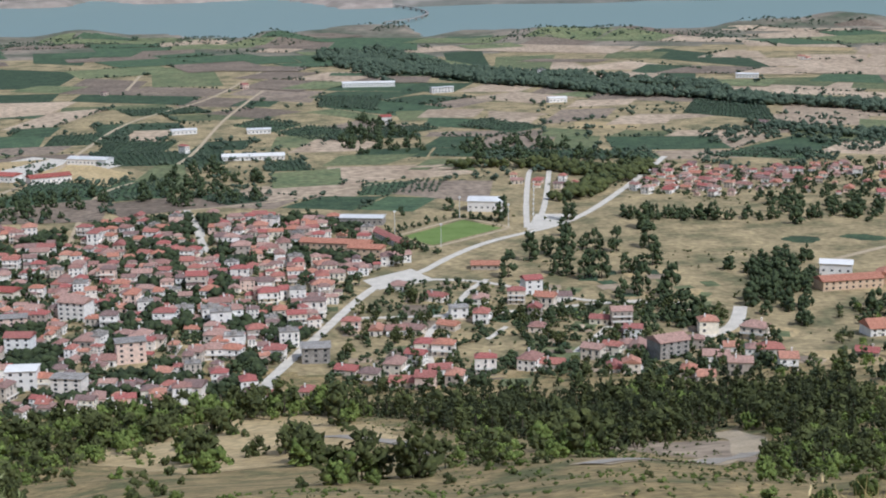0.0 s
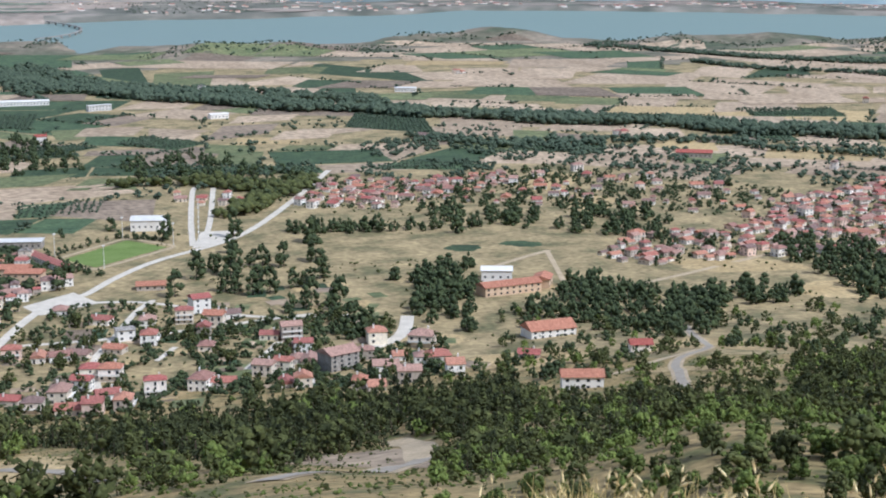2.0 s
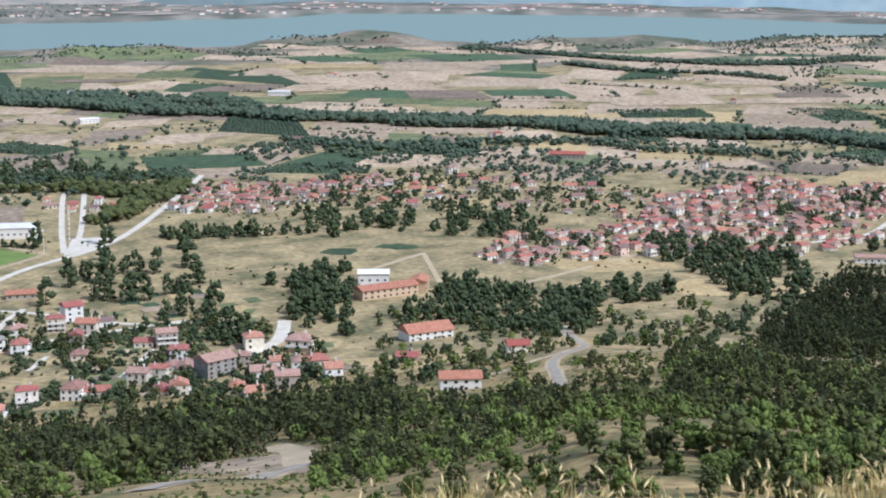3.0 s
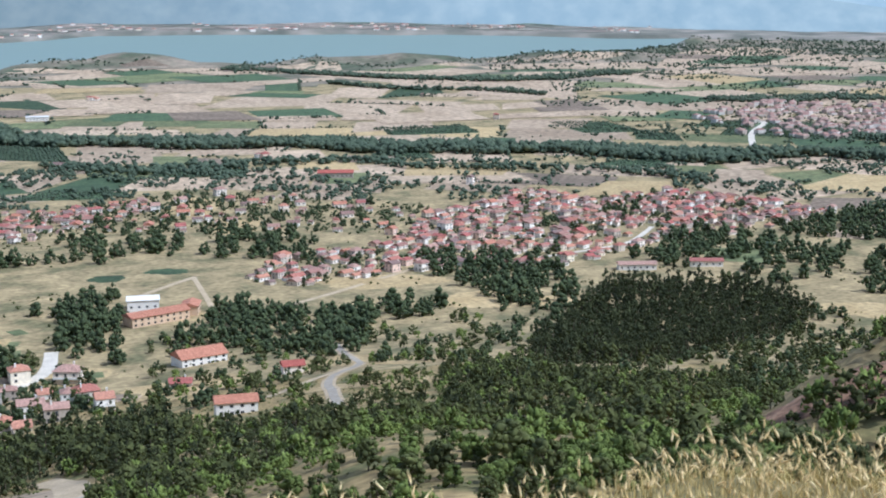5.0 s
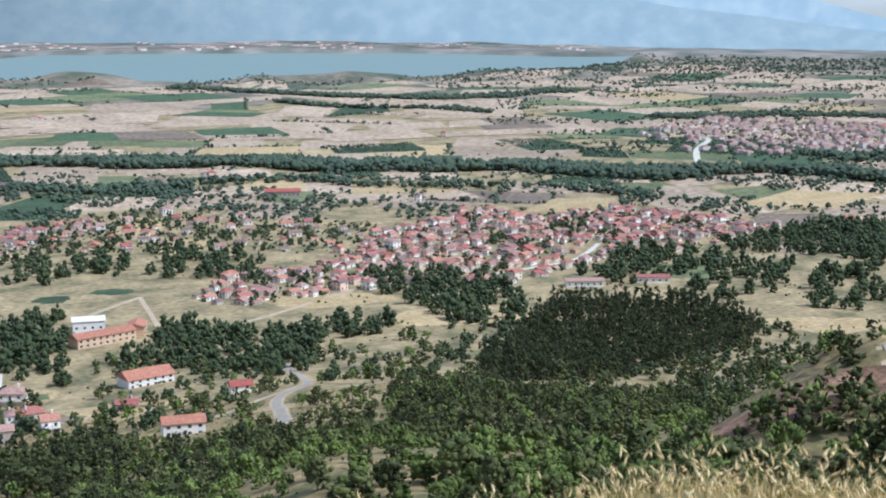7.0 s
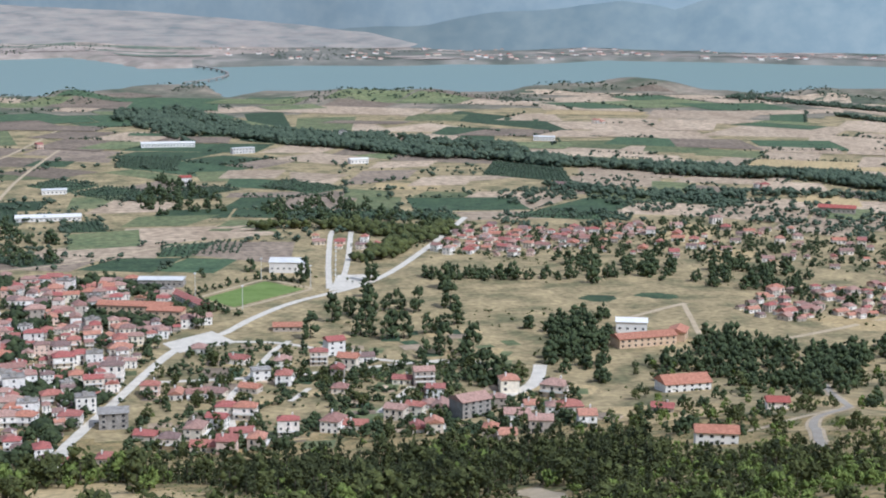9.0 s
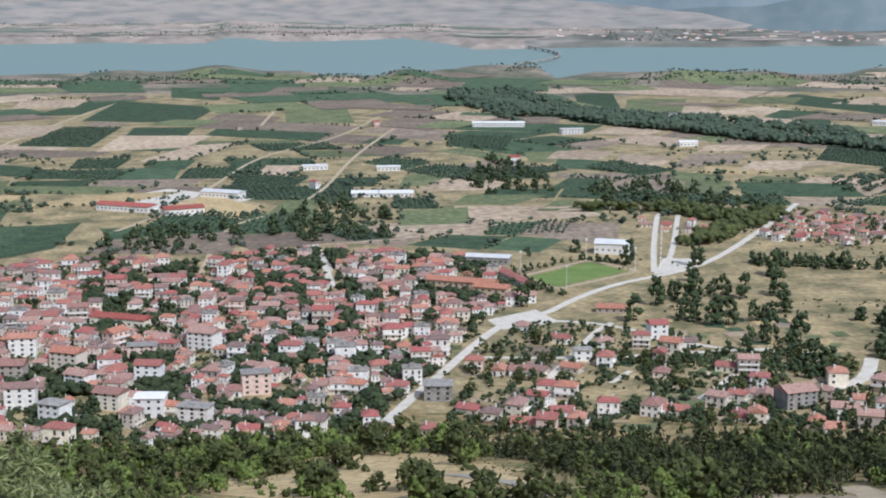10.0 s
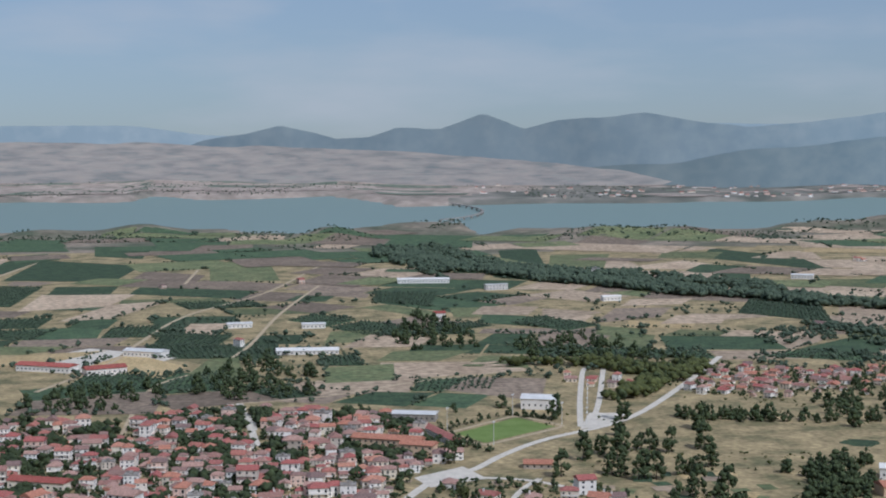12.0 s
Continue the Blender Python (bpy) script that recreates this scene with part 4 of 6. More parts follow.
def house_kit(w, d, storeys, roof, seed):
    """The parts of a house, as single meshes and as whole walls for the houses further off."""
    g = random.Random(seed)
    h = storeys * 3.0 + 0.3
    kit = {"panes": [], "storeys": storeys, "roof_kind": roof}

    def shell():
        bm = bmesh.new()
        box(bm, -w / 2, -d / 2, -2.5, w / 2, d / 2, h)
        return bm

    def balconies(bm):
        for z in kit["slabs"]:
            box(bm, -w / 2 + 0.4, -d / 2 - 1.4, z - 0.1, w / 2 - 0.4, -d / 2, z + 0.12)
            box(bm, -w / 2 + 0.4, -d / 2 - 1.42, z + 0.12, w / 2 - 0.4, -d / 2 - 1.32, z + 0.95)
        return bm
    kit["slabs"] = [s * 3.0 for s in range(1, storeys) if g.random() < 0.75]
    for s in range(storeys):
        for side in range(4):
            length = w if side % 2 == 0 else d
            n = max(2, int(length / 3.2))
            for k in range(n):
                if g.random() > 0.15:
                    u, tall = -length / 2 + (k + 0.5) * length / n, g.random() < 0.25
                    x, y = ((u, -d / 2), (w / 2, u), (-u, d / 2), (-w / 2, -u))[side]
                    kit["panes"].append((x, y, s * 3.0 + (0.25 if tall else 1.1), side * 90, tall))
    kit["walls"] = mesh_of("house", shell(), M_WALL)
    kit["balcony"] = mesh_of("balcony", balconies(bmesh.new()), M_WHITE) if kit["slabs"] else None
    bm = balconies(shell())
    for x, y, z, turn, tall in kit["panes"]:
        e, t = 0.06, 2.2 if tall else 1.35
        if turn % 180 == 0:
            box(bm, x - 0.6, y - e, z, x + 0.6, y + e, z + t, 1)
        else:
            box(bm, x - e, y - 0.6, z, x + e, y + 0.6, z + t, 1)
    kit["far_walls"] = mesh_of("house", bm, M_WALL_J, M_DARK)

    def cover():
        bm = bmesh.new()
        o, rise = 0.45, 0.5 * min(w, d) / 2 + 0.4
        if roof == "flat":
            box(bm, -w / 2 - 0.2, -d / 2 - 0.2, h, w / 2 + 0.2, d / 2 + 0.2, h + 0.25)
            for q in ((-w / 2 - 0.2, -d / 2 - 0.2, w / 2 + 0.2, -d / 2), (-w / 2 - 0.2, d / 2, w / 2 + 0.2, d / 2 + 0.2), (-w / 2 - 0.2, -d / 2, -w / 2, d / 2), (w / 2, -d / 2, w / 2 + 0.2, d / 2)):
                box(bm, q[0], q[1], h + 0.25, q[2], q[3], h + 0.8)
            box(bm, -1.4, -1.2, h + 0.25, 1.6, 1.4, h + 2.6)
            return bm
        x0, x1, y0, y1 = -w / 2 - o, w / 2 + o, -d / 2 - o, d / 2 + o
        run = (y1 - y0) / 2 * 0.85 if roof == "hip" else 0.0
        base = [bm.verts.new(p) for p in ((x0, y0, h), (x1, y0, h), (x1, y1, h), (x0, y1, h))]
        eave = [bm.verts.new((v.co.x, v.co.y, h + 0.2)) for v in base]
        ra, rb = bm.verts.new((x0 + run, 0, h + rise)), bm.verts.new((x1 - run, 0, h + rise))
        bm.faces.new(base[::-1])
        for i in range(4):
            bm.faces.new((base[i], base[(i + 1) % 4], eave[(i + 1) % 4], eave[i]))
        bm.faces.new((eave[0], eave[1], rb, ra))
        bm.faces.new((eave[2], eave[3], ra, rb))
        bm.faces.new((eave[1], eave[2], rb))
        bm.faces.new((eave[3], eave[0], ra))
        return bm

    def stack(bm):
        cx, cy = w * 0.2, d * 0.18
        box(bm, cx - 0.35, cy - 0.35, h + 0.5, cx + 0.35, cy + 0.35, h + 0.25 * d + 1.2)
        box(bm, cx - 0.45, cy - 0.45, h + 0.25 * d + 1.2, cx + 0.45, cy + 0.45, h + 0.25 * d + 1.35)
        return bm
    kit["roof"] = mesh_of("roof", cover(), M_CONCRETE if roof == "flat" else M_ROOF)
    kit["chimney"] = None if roof == "flat" else mesh_of("chimney", stack(bmesh.new()), M_WHITE)
    kit["far_roof"] = mesh_of("roof", cover(), M_CONCRETE if roof == "flat" else M_ROOF_J)
    return kit


KITS = []
for i in range(24):
    g = random.Random(100 + i)
    KITS.append(house_kit(g.uniform(8, 12.5), g.uniform(7, 10), (2, 2, 1, 3, 2, 1, 3, 2)[i % 8], "flat" if i % 24 == 6 else ("gable" if i % 5 in (0, 3) else "hip"), i))
WORDS = {1: "single-storey", 2: "two-storey", 3: "three-storey"}
house_rng = random.Random(21)
SITES = []


def house(x, y, turn, pick=None, scale=1.0, group="houses of the town"):
    SITES.append((math.hypot(x, y), house_rng.randrange(len(KITS)) if pick is None else pick, x, y, turn, scale, group))


def build_houses():
    """The nearest houses are things with parts, the rest of the town is joined."""
    SITES.sort()
    rest = {}
    for k, (r, pick, x, y, turn, scale, group) in enumerate(SITES):
        kit = KITS[pick]
        m = pose(x, y, ground_z(x, y), 0, 0, turn) @ Matrix.Diagonal((scale, scale, scale, 1))
        if k >= 300:
            rest.setdefault(pick, []).append(np.array(m))
            continue
        ob = new("house", kit["walls"])
        ob.matrix_basis = m
        tagged(ob, WORDS[kit["storeys"]] + " rendered house with " + ("a flat concrete roof" if kit["roof_kind"] == "flat" else "a faded red tiled roof"), "house", group)
        top = part("roof", kit["roof"], ob)
        if kit["chimney"]:
            part("chimney", kit["chimney"], top, "white chimney")
        if kit["balcony"]:
            part("balcony", kit["balcony"], ob, "white balcony")
        for px, py, pz, side, tall in kit["panes"]:
            if math.cos(radians(turn + side)) > -0.3:
                part("window", DOOR if tall else WINDOW, ob).matrix_basis = pose(px, py, pz, 0, 0, side)
    joined("house_walls", [(KITS[i]["far_walls"], ms) for i, ms in rest.items()], [M_WALL_J, M_DARK], "walls of the many houses further off", "houses")
    joined("house_roofs", [(KITS[i]["far_roof"], ms) for i, ms in rest.items() if KITS[i]["roof_kind"] != "flat"], [M_ROOF_J], "faded red tiled roofs of the many houses further off", "houses")
    joined("flat_roofs", [(KITS[i]["far_roof"], ms) for i, ms in rest.items() if KITS[i]["roof_kind"] == "flat"], [M_CONCRETE], "flat concrete roofs of houses further off", "houses")


def settle_houses(poly, gap, fill, turn, group, trees=0.5, scale=1.0, kits=None):
    """Houses in uneven rows along lanes; what stays free between them takes garden trees."""
    xs, ys = [p[0] for p in poly], [p[1] for p in poly]
    mx, my = sum(xs) / len(xs), sum(ys) / len(ys)
    n = int(max(max(xs) - min(xs), max(ys) - min(ys)) / gap) + 1
    for i in range(-n, n + 1):
        for j in range(-n, n + 1):
            u, v = i * gap + (j // 2 % 2) * gap * 0.4, j * gap * 0.88 + (j // 2) * gap * 0.26
            a = radians(turn + 30 * noise.noise((u * 0.0035, v * 0.0035, 5)))
            c, s = math.cos(a), math.sin(a)
            x, y = mx + c * u - s * v + house_rng.gauss(0, 4.0), my + s * u + c * v + house_rng.gauss(0, 4.0)
            if not inside(poly, x, y) or on_lane(x, y, 5.5) or any(math.hypot(x - p, y - q) < rr for p, q, rr in KEEP):
                continue
            local = math.degrees(a) + 20 * noise.noise((x * 0.01, y * 0.01, 1))
            open_spot = noise.noise((x * 0.016, y * 0.016, 12))
            if house_rng.random() < fill - 0.5 * max(0, open_spot):
                house(x, y, local + house_rng.choice((0, 90, 180, 0)) + house_rng.gauss(0, 7), house_rng.choice(kits) if kits else None, scale * house_rng.choice((0.6, 0.7, 0.78, 0.86, 0.94, 1.02, 1.15)), group)
                if house_rng.random() < trees * 0.5:
                    plant("garden", x + house_rng.choice((-1, 1)) * gap * 0.55, y + house_rng.uniform(-5, 5), house_rng.uniform(0.4, 0.85), "garden trees")
            elif house_rng.random() < trees:
                for _ in range(house_rng.choice((1, 2, 3))):
                    plant("garden", x + house_rng.uniform(-6, 6), y + house_rng.uniform(-6, 6), house_rng.uniform(0.5, 1.2), "garden trees")


# ---- single buildings ----


def hall(name, x, y, w, d, h, turn, wall, roof_mat, label, category="building", pitch=0.12, storeys=1, free=0.62):
    """A longer building: walls with window rows, a low pitched roof with eaves."""
    bm = bmesh.new()
    box(bm, -w / 2, -d / 2, -2, w / 2, d / 2, h)
    ob = new(name, mesh_of(name, bm, wall))
    ob.matrix_basis = pose(x, y, ground_z(x, y), 0, 0, turn)
    tagged(ob, label, category)
    rise, o = d / 2 * pitch + 0.3, 0.7
    bm = bmesh.new()
    pts = [(-d / 2 - o, h), (d / 2 + o, h), (d / 2 + o, h + 0.3), (0, h + 0.3 + rise), (-d / 2 - o, h + 0.3)]
    a, b = [bm.verts.new((-w / 2 - o, p, z)) for p, z in pts], [bm.verts.new((w / 2 + o, p, z)) for p, z in pts]
    bm.faces.new(a)
    bm.faces.new(b[::-1])
    for i in range(5):
        bm.faces.new((a[i], a[(i + 1) % 5], b[(i + 1) % 5], b[i]))
    bmesh.ops.recalc_face_normals(bm, faces=bm.faces)
    part("roof", mesh_of("roof", bm, roof_mat), ob)
    bm = bmesh.new()
    box(bm, -0.8, -0.08, 0, 0.8, 0.06, 1.4)
    win = mesh_of("window", bm, M_DARK)
    per = h / storeys
    for s in range(storeys):
        n = max(2, int(w / 4.5))
        for k in range(n):
            for side in (-1, 1):
                p = part("window", win, ob)
                p.matrix_basis = pose(-w / 2 + (k + 0.5) * w / n, side * d / 2, s * per + per * 0.35)
    KEEP.append((x, y, max(w, d) * free))
    far = math.hypot(x, y)
    if far < 1010:
        for step in (12, 24, 38):
            KEEP.append((x * (1 - step / far), y * (1 - step / far), w * 0.55))
    return ob


hall("sports_hall", 151, 1262, 30, 22, 9, -14, M_WHITE, M_METAL, "white sports hall with a pale metal roof", pitch=0.2)
hall("school", 18, 1104, 54, 13, 8.5, -20, M_PEACH, M_ROOF_ORANGE, "long peach school with an orange tiled roof", pitch=0.35, storeys=2)
hall("school_wing", 40, 1084, 26, 12, 8, -20, M_PEACH, M_ROOF_ORANGE, "peach school wing with an orange tiled roof", pitch=0.35, storeys=2)
hall("workshop", 42, 1215, 36, 16, 6, -12, M_CONCRETE, M_METAL, "grey workshop with a pale sheet roof", pitch=0.15)
hall("long_shed", 58, 1145, 70, 9, 4.5, -70, M_WHITE, M_ROOF, "long low building with faded red tiles beside the pitch", pitch=0.3, free=0.2)
hall("club_house", 62, 1066, 18, 10, 6, 10, M_WHITE, M_ROOF, "white house with a red roof at the square", "house", 0.35, 2)
hall("market_stall", 123, 1036, 20, 11, 3.5, -8, M_WALL, M_ROOF_ORANGE, "low building with an orange tiled roof on dry grass", pitch=0.35)
hall("gymnasium", 364, 987, 22, 16, 8, -20, M_WHITE, M_WHITE, "white gymnasium with a flat pale roof", pitch=0.06)
hall("college", 358, 946, 44, 14, 6.5, 8, M_PEACH, M_ROOF_ORANGE, "long building with an orange tiled roof among trees", pitch=0.35, storeys=2)
hall("college_wing", 388, 958, 18, 12, 6.5, 60, M_PEACH, M_ROOF_ORANGE, "short wing with an orange tiled roof among trees", pitch=0.35, storeys=2)
hall("hostel", 338, 824, 30, 16, 5.5, 3, M_WHITE, M_ROOF_ORANGE, "broad white building with an orange-red tiled roof", pitch=0.5, storeys=2)
hall("apartment_block", 196, 788, 19, 14, 10.5, 20, M_CONCRETE, M_ROOF, "grey brown apartment block with balconies", pitch=0.4, storeys=4)
hall("concrete_shell", 0, 818, 16, 14, 9, 0, M_CONCRETE, M_CONCRETE, "unfinished grey concrete building", pitch=0.05, storeys=3)
hall("white_house", 145, 960, 12, 11, 10, 10, M_WHITE, M_ROOF, "tall white house with a red tiled roof", "house", 0.35, 3)
hall("white_house_2", 90, 903, 11, 9, 7, 5, M_WHITE, M_CONCRETE, "white flat-roofed house at a crossing", "house", 0.05, 2)
hall("white_block", -157, 786, 16, 13, 11, 0, M_WHITE, M_WHITE, "white flat-roofed block with balconies", "house", 0.05, 3)
block_rng = random.Random(31)
for bx, by in ((-205, 768), (-182, 800), (-232, 800), (-208, 838), (-170, 850), (-250, 850), (-225, 880), (-185, 905), (-262, 915), (-130, 770), (-105, 830), (-290, 880), (-150, 930)):
    flat = block_rng.random() < 0.5
    hall("apartment_block", bx, by, block_rng.uniform(13, 19), block_rng.uniform(10, 13), block_rng.choice((9.5, 12, 12.5)), block_rng.uniform(-25, 20), M_WALL, M_CONCRETE if flat else M_ROOF, "plain rendered apartment block with " + ("a flat concrete roof" if flat else "a red tiled roof"), "apartment block", 0.04 if flat else 0.38, 4, 0.55)
hall("long_red_hall", -217, 995, 42, 12, 6, -18, M_WALL, M_ROOF_RED, "long hall with a dark red roof", pitch=0.35)
hall("warehouse", -315, 1490, 60, 18, 6, -20, M_WHITE, M_ROOF_RED, "long red-roofed warehouse in a yard", pitch=0.25)
hall("warehouse_2", -230, 1580, 45, 18, 6, -20, M_WHITE, M_METAL, "long pale-roofed warehouse in a yard", pitch=0.2)
hall("warehouse_3", -255, 1470, 40, 18, 6, 25, M_WALL, M_ROOF_RED, "red-roofed shed in a pale yard", pitch=0.25)
hall("greenhouse", -60, 1590, 66, 24, 4, 2, M_WHITE, M_WHITE, "long white packing house among fields", pitch=0.1)
hall("packing_house", 93, 2298, 80, 26, 6, 0, M_WHITE, M_WHITE, "long white packing house on the plain", pitch=0.1)
hall("mill", 196, 2185, 34, 10, 8, 15, M_METAL, M_METAL, "grey mill with tall silos", pitch=0.1, storeys=2)
hall("farm_white", 343, 2040, 26, 12, 6, 10, M_WHITE, M_WHITE, "white farm building at a belt of trees", pitch=0.2)
hall("farm_white_2", 690, 2300, 34, 14, 6, -20, M_WHITE, M_METAL, "white farm shed among fields", pitch=0.2)
hall("farm_white_3", -60, 1790, 28, 12, 5, 5, M_WHITE, M_METAL, "white farm shed among fields", pitch=0.2)
hall("farm_white_4", -150, 1800, 30, 12, 5, 15, M_WHITE, M_METAL, "white farm shed among fields", pitch=0.2)
hall("church", 95, 1850, 14, 9, 9, 10, M_WHITE, M_ROOF_RED, "small white church with a red roof among trees", "church", 0.5)
hall("hotel", 266, 607, 19, 10, 6.5, -18, M_WHITE, M_ROOF_ORANGE, "white guest house with an orange tiled roof below the wood", pitch=0.45, storeys=2)
hall("red_house", 355, 730, 12, 9, 5, -15, M_WALL, M_ROOF_RED, "house with a bright red roof above a hairpin", "house", 0.45, 2)
hall("farm_shed", 745, 905, 30, 10, 4.5, -30, M_WHITE, M_ROOF, "long low farm building with a pale red roof", pitch=0.3)
hall("farm_shed_2", 800, 885, 26, 10, 4.5, -35, M_WHITE, M_ROOF, "long low farm building with a pale red roof", pitch=0.3)
hall("red_farm", 790, 1500, 40, 16, 6, -30, M_WALL, M_ROOF_RED, "dark red-roofed farm building on the plain", pitch=0.3)

def mast(x, y, h, label, arm):
    bm = bmesh.new()
    bmesh.ops.create_cone(bm, cap_ends=True, segments=8, radius1=0.28, radius2=0.14, depth=h, matrix=Matrix.Translation((0, 0, h / 2)))
    ob = new("light_mast", mesh_of("light_mast", bm, M_METAL))
    ob.matrix_basis = pose(x, y, ground_z(x, y), 0, 0, 35)
    bm = bmesh.new()
    box(bm, -arm, -0.25, h - 0.6, arm, 0.25, h + 0.5)
    part("lamp_head", mesh_of("lamp_head", bm, M_METAL), ob)
    tagged(ob, label, "light mast", "light masts")


for x, y in ((66, 1170), (98, 1112), (160, 1186), (124, 1226)):
    mast(x, y, 18, "tall grey floodlight mast at the pitch", 1.2)
for i in range(8):
    mast(205 + (181 - 205) * i / 7, 1345 + (1190 - 1345) * i / 7, 9, "grey street lamp on the avenue", 0.9)
tagged(patch("yard", [(-370, 1530), (-245, 1455), (-195, 1570), (-300, 1640)], M_ROAD, "pale gravel yard with warehouses", 0.12, "yard"), kind="structure")
settle_houses(TOWN, 12.2, 0.80, -8, "houses of the town", 1.0)
LOW = [i for i in range(24) if i % 8 in (2, 5)] * 3 + [i for i in range(24) if i % 8 in (0, 1)]
settle_houses(VILLAGE, 12.2, 0.8, -30, "houses of the middle village", 0.5, 0.9, LOW)
settle_houses(VILLAGE_2, 12.4, 0.8, 12, "houses of the further village", 0.5, 0.9, LOW)
settle_houses(VILLAGE_3, 20, 0.42, -20, "scattered houses between villages", 0.9, 0.95, LOW)
settle_houses(CLUSTER, 13, 0.95, -15, "houses at the avenue", 0.3, 0.9, LOW)
# the loose eastern quarter: houses in gardens along the lanes
EAST_LOW = [(57, 980), (80, 947), (108, 937), (161, 937), (175, 877), (134, 864), (138, 899), (165, 806), (180, 819), (188, 841), (117, 778), (129, 776), (72, 743), (56, 735), (45, 744), (43, 782), (56, 803), (67, 777), (28, 759), (17, 786), (37, 870), (59, 868), (49, 868), (22, 880), (81, 875), (63, 826), (73, 819), (103, 889), (-4, 718)]
EAST_TALL = [(131, 933), (187, 871), (92, 776)]
EAST_EDGE = [(155, 795), (168, 804), (185, 812), (186, 846), (218, 810), (216, 761), (235, 799), (235, 848), (240, 772), (248, 767), (245, 728), (186, 704), (165, 741), (158, 750), (299, 757), (216, 716), (148, 920), (191, 690), (259, 831)]
for x, y in EAST_LOW + EAST_EDGE:
    house(x, y, house_rng.choice((-15, 75, 165, -20)) + house_rng.gauss(0, 8), house_rng.choice([i for i in range(24) if i % 8 in (0, 1, 2, 5, 4)]), house_rng.uniform(0.98, 1.25))
for x, y in EAST_TALL:
    house(x, y, house_rng.gauss(-12, 8), house_rng.choice([3, 11, 19]), house_rng.uniform(0.9, 1.05))
farm_rng = random.Random(8)
for r, kind, q in plots:
    if 1350 < r < 2900 and farm_rng.random() < 0.07:
        for _ in range(farm_rng.choice((1, 1, 2, 3))):
            x, y = q[0][0] + farm_rng.uniform(-12, 12), q[0][1] + farm_rng.uniform(-12, 12)
            if not on_lane(x, y, 6):
                house(x, y, farm_rng.uniform(0, 180), None, farm_rng.uniform(0.7, 1.2), "farmhouses on the plain")
build_houses()


# the far village: too small to tell apart
verts, faces, slots = [], [], []
for i in range(620):
    x, y = house_rng.uniform(1440, 2110), house_rng.uniform(1370, 1910)
    if not inside(VILLAGE_FAR, x, y) or on_lane(x, y, 5):
        continue
    w, d, h, a = house_rng.uniform(4.5, 7), house_rng.uniform(4, 5.5), house_rng.uniform(3, 7), house_rng.uniform(-0.5, 0.5)
    c, s, n, z = math.cos(a), math.sin(a), len(verts), ground_z(x, y)
    for px, py, pz in ((-w, -d, 0), (w, -d, 0), (w, d, 0), (-w, d, 0), (-w, -d, h), (w, -d, h), (w, d, h), (-w, d, h), (-w * 0.5, 0, h + 2.4), (w * 0.5, 0, h + 2.4)):
        verts.append((x + c * px - s * py, y + s * px + c * py, z + pz))
    for f, k in (((0, 1, 5, 4), 0), ((1, 2, 6, 5), 0), ((2, 3, 7, 6), 0), ((3, 0, 4, 7), 0), ((4, 5, 9, 8), 1), ((6, 7, 8, 9), 1), ((5, 6, 9), 1), ((7, 4, 8), 1)):
        faces.append(tuple(n + q for q in f))
        slots.append(k)
me = sheet("far_village", verts, faces, [palette("far_walls", [(0.52, 0.46, 0.40), (0.62, 0.57, 0.52), (0.40, 0.33, 0.28)], island=True), palette("far_roofs", [(0.34, 0.205, 0.165), (0.30, 0.185, 0.155), (0.38, 0.25, 0.205)], island=True)], False)
me.polygons.foreach_set("material_index", slots)
tagged(new("far_village", me), "far village of small red-roofed houses on the plain", "village", kind="stuff")

# ---- woods and scrub on the slope ----
def sector(a0, a1, r0, r1):
    n = 8
    return [(r0 * math.sin(radians(a0 + (a1 - a0) * i / n)), r0 * math.cos(radians(a0 + (a1 - a0) * i / n))) for i in range(n + 1)] + [(r1 * math.sin(radians(a1 - (a1 - a0) * i / n)), r1 * math.cos(radians(a1 - (a1 - a0) * i / n))) for i in range(n + 1)]


MEADOW = [(-92, 380), (-84, 556), (-66, 575), (-60, 630), (-36, 648), (4, 590), (28, 487), (34, 400), (30, 300), (-40, 300)]
WOOD = [(-12, 640), (44, 662), (150, 668), (195, 650), (230, 601), (175, 445), (107, 415), (48, 506), (34, 602)]
PINEWOOD = [(429, 600), (530, 609), (640, 660), (720, 690), (760, 730), (769, 789), (735, 845), (683, 863), (600, 800), (559, 753), (502, 710)]
BARE = [(138, 505), (145, 453), (112, 352), (79, 325), (60, 380), (100, 440)]
GAP_HILL = sector(13.0, 17.8, 225, 470)
GAP_ROAD = sector(0.6, 5.0, 320, 560)
GAP_HOTEL = sector(21.8, 25.8, 560, 662)
GAP_BEND = sector(26.3, 31.8, 500, 790)
FIELD = [(740, 640), (770, 730), (830, 740), (870, 690), (800, 640)]
SPUR = sector(41.5, 57, 262, 560)
SCARP = [(175, 200), (205, 200), (222, 182), (212, 165), (190, 172)]
scatter(["pine", "pine", "broad"], WOOD, 7.6, 0.95, "wood below the hill", 0.92, wave=0.3, avoid=[GAP_HILL])
scatter(["light", "broad"], WOOD, 17, 0.5, "wood below the hill", 1.35, wave=0.8, avoid=[GAP_HILL])
scatter(["light", "light", "broad"], sector(-22, 1, 632, 700), 8.2, 0.9, "trees below the hill", 1.35, wave=0.5, avoid=[MEADOW])
scatter(["light", "broad", "light", "shrub"], sector(-22, -4, 430, 640), 8.6, 0.75, "scrub on the slope", 1.1, wave=0.7, avoid=[MEADOW])
scatter(["broad", "light", "shrub"], sector(-22, 4, 330, 450), 9, 0.5, "scrub on the slope", 0.9, wave=0.8, avoid=[MEADOW, GAP_ROAD])
scatter(["shrub"], MEADOW, 11, 0.18, "shrubs on the dry meadow", 1.1, wave=0.6)
